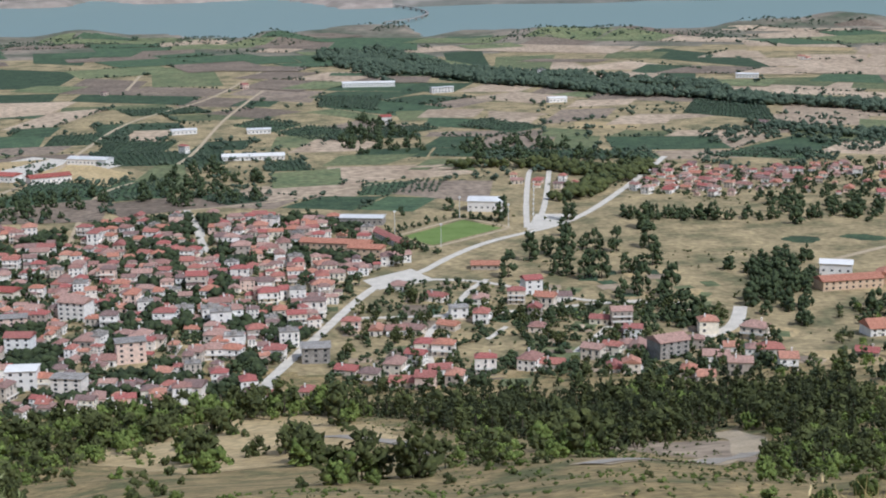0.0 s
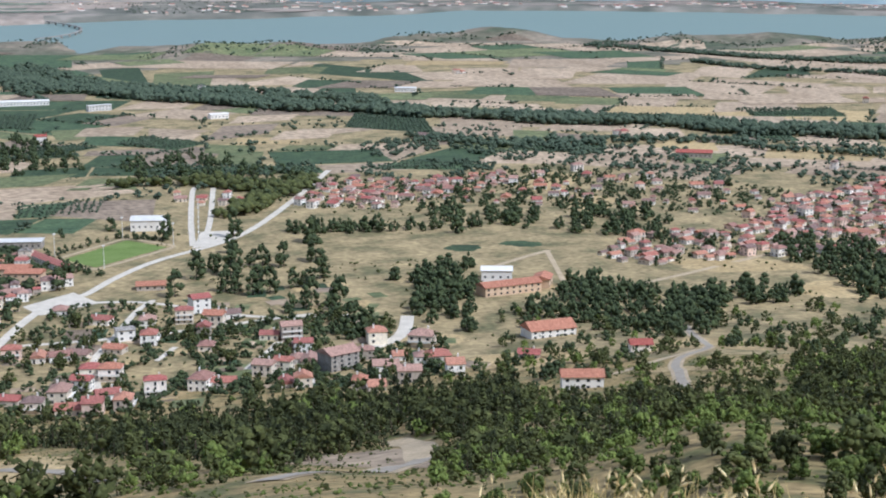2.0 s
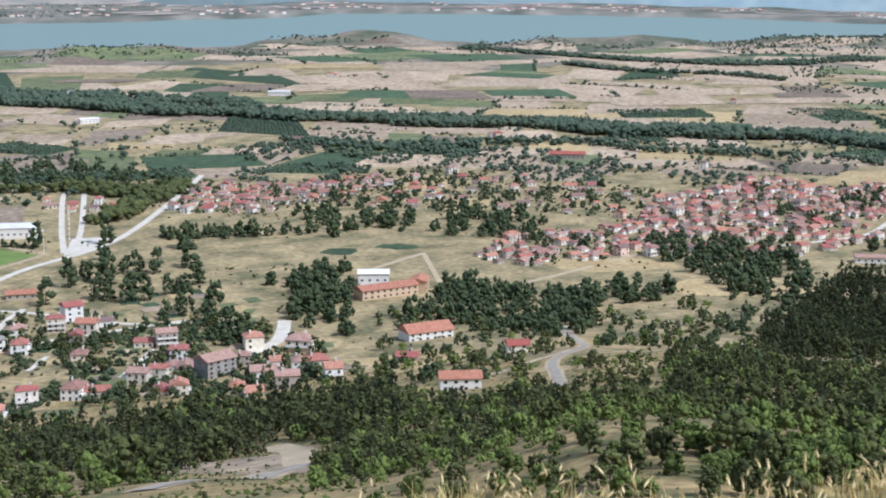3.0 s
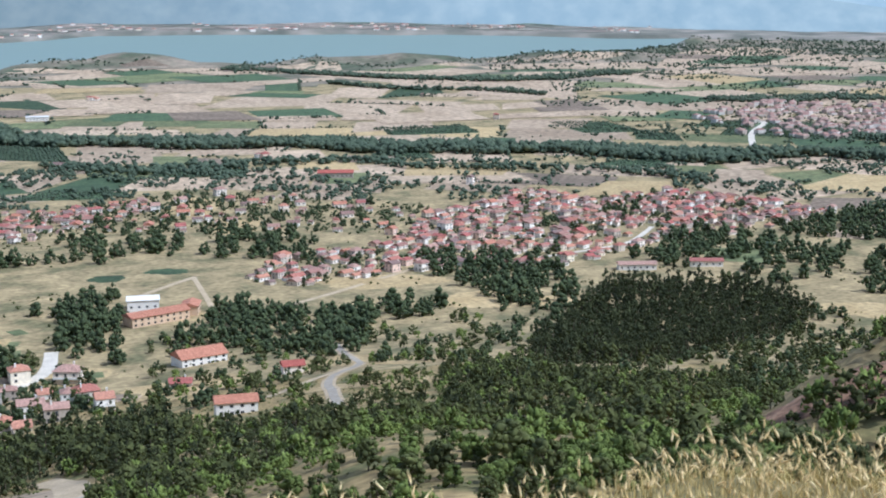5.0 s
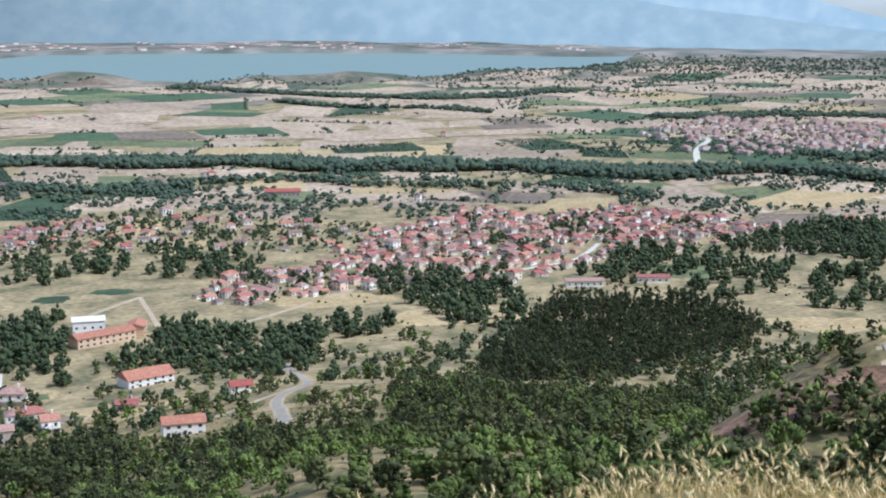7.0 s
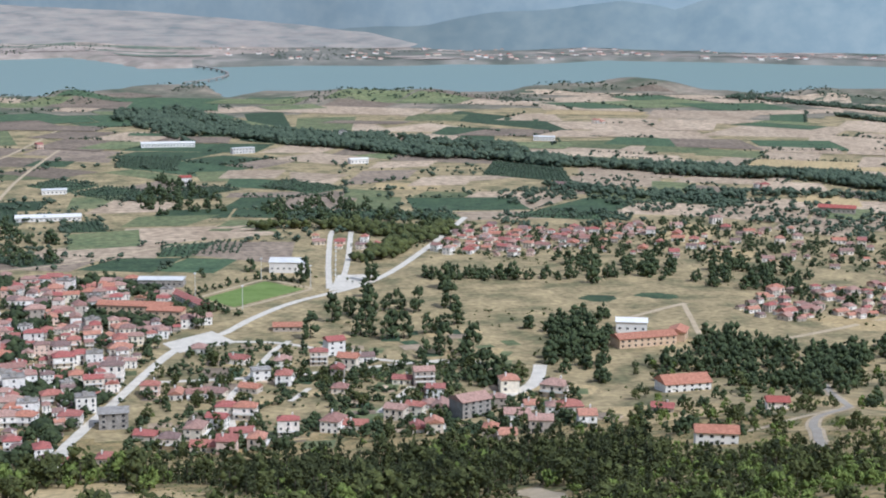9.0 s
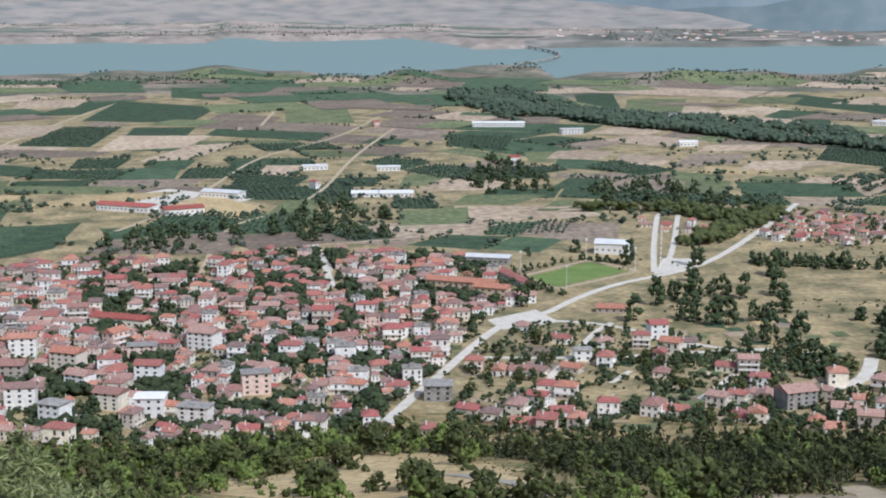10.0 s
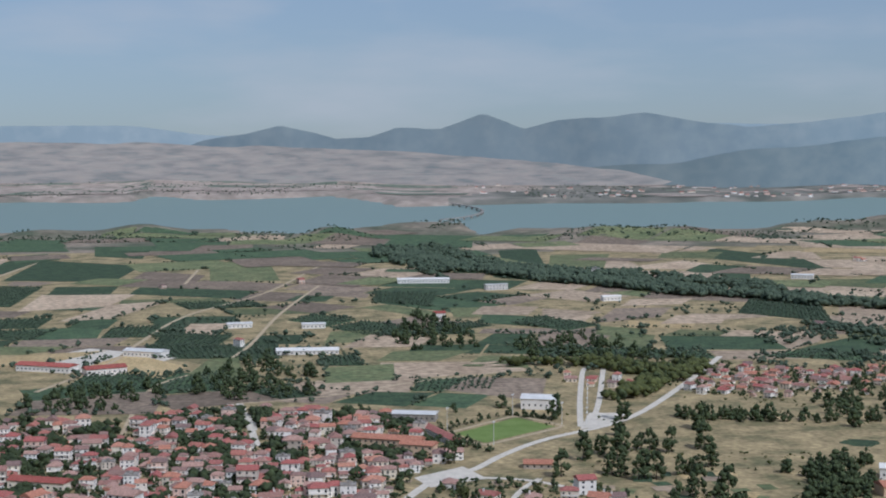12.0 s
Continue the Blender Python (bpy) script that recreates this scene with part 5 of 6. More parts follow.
# thickets on the meadow: centre, reach, number of trees
for x, y, reach, count, kinds in ((-46, 520, 5, 9, "light"), (-40, 490, 4, 6, "broad"), (-50, 560, 4, 5, "light"), (-36, 440, 3, 4, "light"), (-7, 501, 3, 6, "broad"), (-5, 470, 3, 7, "broad"), (-3, 440, 3, 6, "light"), (-82, 605, 6, 8, "light"), (-72, 612, 5, 6, "light"), (-92, 620, 6, 7, "broad"), (-70, 655, 6, 6, "light"), (-21, 505, 2, 3, "shrub"), (-36, 606, 3, 4, "shrub"), (-44, 615, 3, 3, "broad"), (13, 596, 5, 5, "light"), (12, 330, 3, 4, "light"), (22, 322, 3, 5, "broad"), (4, 318, 2, 3, "light"), (53, 440, 6, 5, "light"), (79, 423, 6, 6, "light"), (95, 456, 6, 6, "light"), (66, 400, 6, 6, "light"), (60, 350, 5, 6, "light"), (74, 372, 5, 5, "broad")):
    for _ in range(count):
        plant(kinds if tree_rng.random() < 0.75 else "broad", x + tree_rng.gauss(0, reach * 0.6), y + tree_rng.gauss(0, reach), 1.15, "thickets on the dry meadow")
scatter(["light", "shrub", "broad", "shrub"], sector(4, 21, 300, 430), 8.0, 0.55, "scrub on the slope", 0.75, 3.0, 0.8, [BARE, GAP_HILL, GAP_ROAD])
scatter(["shrub"], GAP_HILL, 9, 0.22, "low shrubs on the dry slope", 0.6, 4.0, 0.5)
scatter(["pine"], PINEWOOD, 6.6, 0.95, "pine wood on the slope", 1.1, wave=0.2, avoid=[FIELD])
scatter(["broad"], PINEWOOD, 26, 0.35, "pine wood on the slope", 1.2, wave=0.8, avoid=[FIELD])
scatter(["broad", "light", "pine", "light", "shrub"], sector(17.8, 33, 285, 500), 6.6, 0.95, "scrub wood on the slope", 0.62, wave=0.5)
scatter(["broad", "pine", "broad", "light"], sector(18, 26.3, 500, 640), 7.8, 0.8, "scrub wood on the slope", 0.72, wave=0.6, avoid=[WOOD, GAP_HOTEL])
scatter(["shrub", "shrub", "light"], GAP_HOTEL, 7, 0.3, "low shrubs below the guest house", 0.6, 3.0, 0.5)
scatter(["shrub", "light", "shrub", "broad"], GAP_BEND, 8.0, 0.42, "shrubs on the glades by the hairpin", 0.62, 5.0, 1.1)
scatter(["broad", "light", "broad", "pine", "light"], sector(31.8, 57, 285, 720), 7.6, 0.85, "scrub on the slope", 0.68, wave=0.6, avoid=[PINEWOOD, FIELD, SPUR])
scatter(["shrub", "shrub", "light"], SPUR, 6.5, 0.42, "shrubs on the spur", 0.62, 2.5, 0.9, [SCARP])
for i in range(46):
    a, r = radians(tree_rng.uniform(42.5, 53)), tree_rng.uniform(196, 238)
    if not on_lane(r * math.sin(a), r * math.cos(a), 3) and not inside(SCARP, r * math.sin(a), r * math.cos(a)):
        plant(tree_rng.choice(("light", "broad")), r * math.sin(a), r * math.cos(a), 0.85, "bushes below the spur")
scatter(["light", "broad", "light", "shrub"], sector(34, 57, 170, 262), 4.3, 0.85, "shrubs below the brow", 0.66, 3.0, 0.4, [SCARP])
scatter(["shrub", "light"], sector(38, 42, 255, 330), 6.5, 0.5, "shrubs on the spur", 0.7, 3.0, 0.6, [SCARP])
scatter(["garden", "broad", "shrub", "shrub"], sector(43, 58, 640, 1000), 8.5, 0.66, "shrubs and trees on the dry land", 0.9, 3.0, 0.6, [FIELD, PINEWOOD])
scatter(["broad", "light", "shrub"], sector(33, 47, 500, 720), 9.0, 0.55, "scrub on the slope", 0.75, 3.0, 0.5, [PINEWOOD, FIELD])
scatter(["light", "broad", "shrub"], sector(43, 51, 268, 300), 6.5, 0.3, "bushes on the spur", 0.6, 3.0, 0.5)
scatter(["shrub"], SCARP, 6, 0.3, "shrubs on the red scarp", 0.8)
scatter(["light", "shrub", "light", "shrub"], sector(17.8, 21, 170, 300), 6.5, 0.6, "scrub below the brow", 0.62, 3.0, 0.5)
scatter(["light", "broad", "light", "shrub"], sector(21, 34, 170, 290), 5.6, 0.85, "scrub wood below the brow", 0.52, 3.0, 0.5)
scatter(["broad", "shrub", "garden", "light"], sector(18, 36, 640, 830), 10, 0.55, "trees at the foot of the slope", 0.8, wave=1.0, avoid=[GAP_BEND, GAP_HOTEL])
scatter(["garden", "broad", "shrub"], sector(36, 56, 720, 960), 12, 0.5, "trees at the foot of the slope", 1.0, wave=0.9, avoid=[PINEWOOD, FIELD])
scatter(["garden", "garden", "broad", "light", "shrub"], sector(20, 34, 760, 1000), 10, 0.42, "trees among gardens and dry meadows", 0.85, 3.0, 1.2, [FIELD, GAP_BEND])
scatter(["garden", "garden", "shrub"], sector(34, 58, 850, 1050), 10, 0.5, "trees among gardens and dry meadows", 1.0, 3.0, 1.1, [FIELD, PINEWOOD])
scatter(["garden", "shrub"], [(60, 780), (100, 1000), (190, 930), (260, 900), (330, 1080), (300, 820), (220, 760)], 15, 0.22, "trees on the dry meadow", 1.0, 4.0, 0.7)
EAST = [(20, 900), (60, 1000), (140, 985), (190, 930), (260, 900), (270, 840), (250, 720), (120, 728), (0, 715)]
HOMES = [(s[2], s[3], 7.5) for s in SITES if inside(EAST, s[2], s[3])]
KEEP.extend(HOMES)
scatter(["garden", "garden", "broad", "shrub"], EAST, 7.2, 0.46, "garden trees between the lanes", 0.85, 2.0, 1.1)
# trees on the dry meadows and between the villages
for poly, gap, fill in (([(268, 879), (308, 883), (340, 951), (345, 1042), (316, 1029)], 9.5, 0.85),
                        ([(360, 881), (399, 776), (455, 851), (454, 932), (411, 962)], 9, 0.7),
                        ([(392, 763), (406, 746), (499, 900), (462, 905)], 9, 0.8),
                        ([(462, 865), (519, 841), (556, 893), (508, 916)], 9, 0.7),
                        ([(606, 1016), (587, 918), (592, 824), (568, 747), (680, 902), (694, 974), (655, 1061)], 10, 0.72),
                        ([(469, 1141), (546, 1078), (604, 1179), (543, 1215), (504, 1200)], 12, 0.7),
                        ([(420, 1206), (462, 1147), (502, 1245), (451, 1247)], 12, 0.7),
                        ([(371, 1202), (403, 1179), (441, 1278), (404, 1304)], 12, 0.7),
                        ([(762, 934), (784, 882), (926, 917), (916, 993), (852, 996)], 10.5, 0.7),
                        ([(935, 961), (982, 904), (1022, 832), (1192, 973), (1117, 1014), (1022, 992)], 10, 0.85),
                        ([(759, 809), (855, 791), (956, 879), (887, 912)], 11, 0.5),
                        ([(809, 726), (848, 688), (1012, 824), (943, 842)], 11, 0.55),
                        ([(339, 896), (343, 859), (366, 877), (372, 910)], 8, 0.7),
                        ([(166, 1659), (254, 1669), (311, 1564), (350, 1500), (262, 1330), (259, 1388), (212, 1471), (161, 1562)], 15, 0.6),
                        ([(-154, 1337), (-161, 1502), (-108, 1580), (-77, 1466), (-43, 1466), (-45, 1337), (-108, 1300)], 14, 0.55),
                        ([(-298, 1280), (-280, 1367), (-194, 1399), (-168, 1280), (-233, 1254)], 13, 0.5),
                        ([(16, 1666), (70, 1926), (107, 1787), (140, 1600), (53, 1600)], 16, 0.7),
                        ([(250, 1225), (303, 1222), (345, 1192), (430, 1188), (478, 1198), (478, 1180), (340, 1175), (250, 1205)], 10, 0.8),
                        ([(66, 1108), (92, 1088), (98, 1094), (72, 1114)], 7, 0.8),
                        ([(48, 1212), (90, 1250), (125, 1262), (118, 1268), (60, 1240)], 10, 0.7)):
    scatter(["garden"], poly, gap, fill, "trees between town and villages", 1.45, 2.0, 0.35, [FIELD])
for x, y in [(158, 1056), (173, 1075), (183, 1057), (197, 1140), (131, 1003), (167, 1007), (175, 1004), (202, 1085), (212, 1085), (223, 1076), (187, 993), (199, 993), (217, 1005), (250, 1086), (226, 1005), (243, 1028), (231, 936), (266, 1161), (213, 943), (227, 881), (237, 881), (60, 1050), (212, 1203), (154, 1206)]:
    for dx, dy in ((0, 0), (4.5, 4)):
        plant("tall", x + dx, y + dy, 1.45, "dark trees on the dry meadow")
for x, y in [(292, 1007), (309, 991), (323, 995), (294, 925), (299, 898), (330, 955), (278, 906), (295, 854), (221, 860), (230, 863), (240, 860), (226, 922), (264, 1158), (354, 1028), (392, 1161), (268, 652), (199, 936)]:
    for dx, dy in ((0, 0), (3.0, 3)):
        plant("garden", x + dx, y + dy, 1.5, "dark trees on the dry meadow")
for ax, ay, bx, by in ((60, 1166, 118, 1230), (122, 1228, 150, 1212), (78, 1112, 62, 1150)):
    for i in range(9):
        plant("garden", ax + (bx - ax) * i / 8 + tree_rng.gauss(0, 1.5), ay + (by - ay) * i / 8 + tree_rng.gauss(0, 1.5), 0.8, "trees round the football pitch")
grow()

# ---- trees of the plain, joined: hedges, belts and orchards too many to count ----
far_rng = np.random.RandomState(5)


def far_trees(name, places, mat, label, h0, h1, per=4):
    at = np.array([far_in(x, y, ground_z(x, y)) for x, y in places])
    n = len(at)
    h = far_rng.uniform(h0, h1, (n, 1))
    vs = []
    for _ in range(per):
        p = at + h * np.c_[far_rng.normal(0, 0.25, (n, 2)), far_rng.uniform(0.25, 0.7, n)]
        k = h * far_rng.uniform(0.22, 0.42, (n, 1))
        vs.append(p[:, None, :] + OCT_V[None] * k[:, :, None] * far_rng.uniform(0.65, 1.35, (n, 6, 1)) * (1.25, 1.25, 0.9))
    co = np.concatenate(vs).reshape(-1, 3)
    base = np.arange(n * per)[:, None, None] * 6 + np.array(OCT_F)[None]
    me = bpy.data.meshes.new(name)
    me.vertices.add(len(co))
    me.vertices.foreach_set("co", co.ravel())
    me.loops.add(base.size)
    me.loops.foreach_set("vertex_index", base.ravel())
    me.polygons.add(base.size // 3)
    me.polygons.foreach_set("loop_start", np.arange(0, base.size, 3))
    me.materials.append(mat)
    me.polygons.foreach_set("use_smooth", [True] * (base.size // 3))
    me.update(calc_edges=True)
    tagged(new(name, me), label, "trees", kind="stuff")


def along(points, width, gap):
    out = []
    for p in curve_through([(a, b, 0) for a, b in points], gap):
        wide = width * (0.75 + 0.9 * noise.noise((p.x * 0.008, p.y * 0.008, 3)))
        if noise.noise((p.x * 0.012, p.y * 0.012, 6)) < -0.5:
            continue
        for _ in range(max(1, int(wide / 9))):
            out.append((p.x + far_rng.uniform(-1, 1) * gap * 1.5, p.y + far_rng.uniform(-0.5, 0.5) * wide))
    return out


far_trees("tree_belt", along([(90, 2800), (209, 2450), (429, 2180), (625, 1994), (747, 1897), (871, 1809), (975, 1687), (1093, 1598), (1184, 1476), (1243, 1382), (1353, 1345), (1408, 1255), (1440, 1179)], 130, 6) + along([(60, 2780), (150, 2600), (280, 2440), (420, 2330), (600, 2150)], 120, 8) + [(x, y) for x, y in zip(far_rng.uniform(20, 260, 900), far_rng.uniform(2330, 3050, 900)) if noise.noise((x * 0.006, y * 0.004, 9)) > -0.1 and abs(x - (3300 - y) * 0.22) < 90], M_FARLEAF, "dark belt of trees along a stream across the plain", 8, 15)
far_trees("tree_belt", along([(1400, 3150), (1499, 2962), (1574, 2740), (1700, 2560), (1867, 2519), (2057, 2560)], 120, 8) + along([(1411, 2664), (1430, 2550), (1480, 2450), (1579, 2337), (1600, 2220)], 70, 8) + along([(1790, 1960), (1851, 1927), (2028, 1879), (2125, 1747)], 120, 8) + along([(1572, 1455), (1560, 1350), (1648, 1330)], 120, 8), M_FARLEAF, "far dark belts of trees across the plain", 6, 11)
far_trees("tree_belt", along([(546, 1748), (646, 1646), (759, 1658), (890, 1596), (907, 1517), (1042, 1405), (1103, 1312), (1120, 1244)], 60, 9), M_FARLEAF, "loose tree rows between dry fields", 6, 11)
far_trees("tree_belt", along([(150, 1500), (230, 1480), (300, 1420), (330, 1460)], 60, 6) + along([(225, 1290), (250, 1330), (290, 1390), (320, 1430)], 26, 6), M_LEAF, "dense dark trees along a road", 8, 13)
# low scrub and tussocks that roughen the dry slope
for mat, name, label, count, shift in ((M_OLIVE, "tussocks", "pale green tussocks on the dry slope", 9000, 3), (M_LEAF, "low_scrub", "low dark scrub on the dry slope", 6000, 40), (M_GOLD, "dry_tufts", "dry golden grass tufts on the slope", 3000, 70)):
    tufts = []
    for _ in range(count):
        az, r = far_rng.uniform(-23, 57), 150 + 600 * far_rng.uniform() ** 0.8
        x, y = r * math.sin(radians(az)), r * math.cos(radians(az))
        if noise.noise((x * 0.03, y * 0.03, shift)) > -0.1 and not on_lane(x, y, 1.2) and not inside(MEADOW, x, y):
            tufts.append((x, y))
    far_trees(name, tufts, mat, label, *((0.2, 0.6) if mat == M_GOLD else (0.4, 1.3)), 2)
hedge, low, KNOWN = [], [], [q for r, k, q in MAPPED]
for r, k, q in plots + MAPPED:
    for i in range(4):
        if far_rng.uniform() < (0.42 if r < 1900 else 0.16):
            (ax, ay), (bx, by) = q[i], q[(i + 1) % 4]
            thick = far_rng.uniform(0.25, 0.95)
            n = int(math.hypot(bx - ax, by - ay) / 4.5)
            for j in range(n):
                if far_rng.uniform() < thick and (q in KNOWN or not mapped(ax + (bx - ax) * j / n, ay + (by - ay) * j / n)) and noise.noise((ax + j * 0.09, ay, 2)) > -0.2:
                    (low if far_rng.uniform() < (0.55 if r < 2200 else 0.75) else hedge).append((ax + (bx - ax) * j / n + far_rng.normal() * 1.5, ay + (by - ay) * j / n + far_rng.normal() * 1.5))
    if k == "green" and r < 2300 and far_rng.uniform() < 0.5:
        (ax, ay), (bx, by), (cx, cy), (dx, dy) = q
        rows, n = max(2, int(math.hypot(dx - ax, dy - ay) / 6)), max(2, int(math.hypot(bx - ax, by - ay) / 6))
        for a in range(rows):
            for b in range(n):
                u, v = (b + 0.5) / n, (a + 0.5) / rows
                low.append(((ax * (1 - u) + bx * u) * (1 - v) + (dx * (1 - u) + cx * u) * v, (ay * (1 - u) + by * u) * (1 - v) + (dy * (1 - u) + cy * u) * v))
for _ in range(5200):
    az, r = far_rng.uniform(-24, 54), far_rng.uniform(1330, 2050)
    x, y = r * math.sin(radians(az)), r * math.cos(radians(az))
    if noise.noise((x * 0.007, y * 0.005, 33)) > 0.16 and not any(inside(t, x, y) for t in BUILT):
        if not mapped(x, y):
            (hedge if far_rng.uniform() < 0.6 else low).append((x, y))
for _ in range(4200):
    az, r = far_rng.uniform(15, 54), far_rng.uniform(1360, 1850)
    x, y = r * math.sin(radians(az)), r * math.cos(radians(az))
    if noise.noise((x * 0.011 + y * 0.004, y * 0.011, 83)) > 0.08 and not mapped(x, y) and not any(inside(t, x, y) for t in BUILT + (VILLAGE_FAR,)):
        hedge.append((x, y))
for _ in range(5200):
    az, r = far_rng.uniform(36, 56), far_rng.uniform(1900, 4300)
    x, y = r * math.sin(radians(az)), r * math.cos(radians(az))
    if noise.noise((x * 0.006, y * 0.009, 13)) > 0.02 + 0.2 * smooth(40, 36, az) and not inside(VILLAGE_FAR, x, y):
        hedge.append((x, y))
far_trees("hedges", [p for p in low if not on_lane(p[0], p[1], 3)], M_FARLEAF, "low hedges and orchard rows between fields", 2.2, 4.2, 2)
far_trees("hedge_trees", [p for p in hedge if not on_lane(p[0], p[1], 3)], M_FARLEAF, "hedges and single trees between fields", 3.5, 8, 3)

taken = {}
for s in SITES:
    taken.setdefault((int(s[2] // 12), int(s[3] // 12)), []).append((s[2], s[3]))


def clear(x, y, d):
    i, j = int(x // 12), int(y // 12)
    return not any(math.hypot(a - x, b - y) < d for p in (i - 1, i, i + 1) for q in (j - 1, j, j + 1) for a, b in taken.get((p, q), ()))


plot_rng = random.Random(55)
made = 0
while made < 210:
    x, y = plot_rng.uniform(-330, 280), plot_rng.uniform(735, 1290)
    w, d = plot_rng.uniform(7, 16), plot_rng.uniform(7, 18)
    near_meadow = 20 < x < 290 and 740 < y < 1010
    if not (inside(TOWN, x, y) or near_meadow) or not clear(x, y, 8) or on_lane(x, y, 7) or any(math.hypot(x - a, y - b) < k * 0.8 for a, b, k in KEEP):
        made += 0.02
        continue
    made += 1
    t = radians(plot_rng.uniform(-30, 15))
    c, s = math.cos(t) / 2, math.sin(t) / 2
    kind = plot_rng.choice(("light", "light", "green", "green", "gold", "tan", "brown"))
    patch("garden_plot", [(x + c * a * w - s * b * d, y + s * a * w + c * b * d) for a, b in ((-1, -1), (1, -1), (1, 1), (-1, 1))], KINDS[kind][0], {"light": "light green", "green": "dark green", "gold": "dry golden", "tan": "bare tan", "brown": "dug brown"}[kind] + " garden plot between houses", 0.08 + 0.0012 * made, "garden", group="garden plots")
for i in range(34):
    x, y = plot_rng.uniform(20, 265), plot_rng.uniform(730, 985)
    if not inside(EAST, x, y) or on_lane(x, y, 6):
        continue
    w, d, t = plot_rng.uniform(14, 26), plot_rng.uniform(14, 30), radians(plot_rng.uniform(-25, 5))
    c, s = math.cos(t) / 2, math.sin(t) / 2
    kind = ("light", "green", "light", "brown", "light")[i % 5]
    patch("garden_plot", [(x + c * a * w - s * b * d, y + s * a * w + c * b * d) for a, b in ((-1, -1), (1, -1), (1, 1), (-1, 1))], KINDS[kind][0], {"light": "light green", "green": "dark green", "brown": "dug brown"}[kind] + " garden round houses and lanes", 0.05 + 0.0013 * i, "garden", group="garden plots")
spots = []
for poly, count in ((TOWN, 9000), (VILLAGE, 900), (VILLAGE_2, 2200), (VILLAGE_3, 1200), (EAST, 1500)):
    xs, ys = [p[0] for p in poly], [p[1] for p in poly]
    for _ in range(count):
        x, y = far_rng.uniform(min(xs), max(xs)), far_rng.uniform(min(ys), max(ys))
        if inside(poly, x, y) and clear(x, y, 6.2) and not on_lane(x, y, 1.5) and noise.noise((x * 0.03, y * 0.03, 4)) > -0.25:
            spots.append((x, y))
for _ in range(3600):
    x, y = far_rng.uniform(1380, 2120), far_rng.uniform(1330, 1930)
    if inside(VILLAGE_FAR, x, y) and not on_lane(x, y, 3):
        spots.append((x, y))
groves = []
for _ in range(9000):
    x, y = far_rng.uniform(-330, 280), far_rng.uniform(735, 1290)
    if inside(TOWN, x, y) and noise.noise((x * 0.022, y * 0.016, 24)) > 0.02 and clear(x, y, 5.6) and not on_lane(x, y, 2):
        groves.append((x, y))
far_trees("town_groves", groves, M_GARDEN, "dark groups of trees between the houses", 5, 9.5, 4)
far_trees("garden_shrubs", spots, M_GARDEN, "shrubs and small trees in the gardens of the town", 1.6, 4.6, 3)
meadow = []
for _ in range(1500):
    az, r = far_rng.uniform(7, 50), far_rng.uniform(860, 1330)
    x, y = r * math.sin(radians(az)), r * math.cos(radians(az))
    if noise.noise((x * 0.012, y * 0.012, 15)) > 0.12 and clear(x, y, 7) and not on_lane(x, y, 2):
        meadow.append((x, y))
far_trees("meadow_shrubs", meadow, M_LEAF, "low shrubs on the dry meadows", 1.2, 3.6, 2)

far_wood = []
for _ in range(5200):
    az, r = far_rng.uniform(34, 58), far_rng.uniform(3350, 4800)
    x, y = r * math.sin(radians(az)), r * math.cos(radians(az))
    if r > between(NEAR, az) - 60 and az < 42:
        continue
    if noise.noise((x * 0.003, y * 0.003, 51)) > -0.12 + 0.45 * smooth(43, 47, az) * smooth(4200, 3800, r):
        far_wood.append((x, y))
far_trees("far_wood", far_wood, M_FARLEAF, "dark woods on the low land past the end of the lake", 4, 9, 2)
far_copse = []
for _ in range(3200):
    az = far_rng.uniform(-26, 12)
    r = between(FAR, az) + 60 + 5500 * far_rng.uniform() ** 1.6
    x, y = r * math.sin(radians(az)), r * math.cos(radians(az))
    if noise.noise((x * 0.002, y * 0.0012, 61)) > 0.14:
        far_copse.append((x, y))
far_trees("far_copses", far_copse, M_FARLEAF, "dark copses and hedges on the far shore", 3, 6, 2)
shore = []
for _ in range(5200):
    az = far_rng.uniform(-24, 42)
    r = between(NEAR, az) - far_rng.uniform(10, 420)
    x, y = r * math.sin(radians(az)), r * math.cos(radians(az))
    if noise.noise((x * 0.004, y * 0.006, 21)) > 0.05 and ground_z(x, y) > -1.5:
        shore.append((x, y))
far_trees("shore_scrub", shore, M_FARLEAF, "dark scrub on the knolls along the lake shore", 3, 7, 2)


verts, faces, slots = [], [], []
for _ in range(420):
    az = far_rng.uniform(3, 40)
    r = between(FAR, az) + 70 + 3200 * far_rng.uniform() ** 1.6
    if noise.noise((az * 0.45, r * 0.002, 71)) < 0.08:
        continue
    x, y = r * math.sin(radians(az)), r * math.cos(radians(az))
    w, d, h, n, z = far_rng.uniform(5, 11), far_rng.uniform(4, 8), far_rng.uniform(3, 7), len(verts), ground_z(x, y)
    for px, py, pz in ((-w, -d, -3), (w, -d, -3), (w, d, -3), (-w, d, -3), (-w, -d, h), (w, -d, h), (w, d, h), (-w, d, h), (-w * 0.5, 0, h + 3), (w * 0.5, 0, h + 3)):
        verts.append(far_in(x + px, y + py, z + pz))
    for f, k in (((0, 1, 5, 4), 0), ((1, 2, 6, 5), 0), ((2, 3, 7, 6), 0), ((3, 0, 4, 7), 0), ((4, 5, 9, 8), 1), ((6, 7, 8, 9), 1), ((5, 6, 9), 1), ((7, 4, 8), 1)):
        faces.append(tuple(n + q for q in f))
        slots.append(k)
me = sheet("far_shore_village", verts, faces, [M_WALL_J, M_ROOF_J], False)
me.polygons.foreach_set("material_index", slots)
tagged(new("far_shore_village", me), "tiny pale houses scattered along the far shore", "village", kind="stuff")


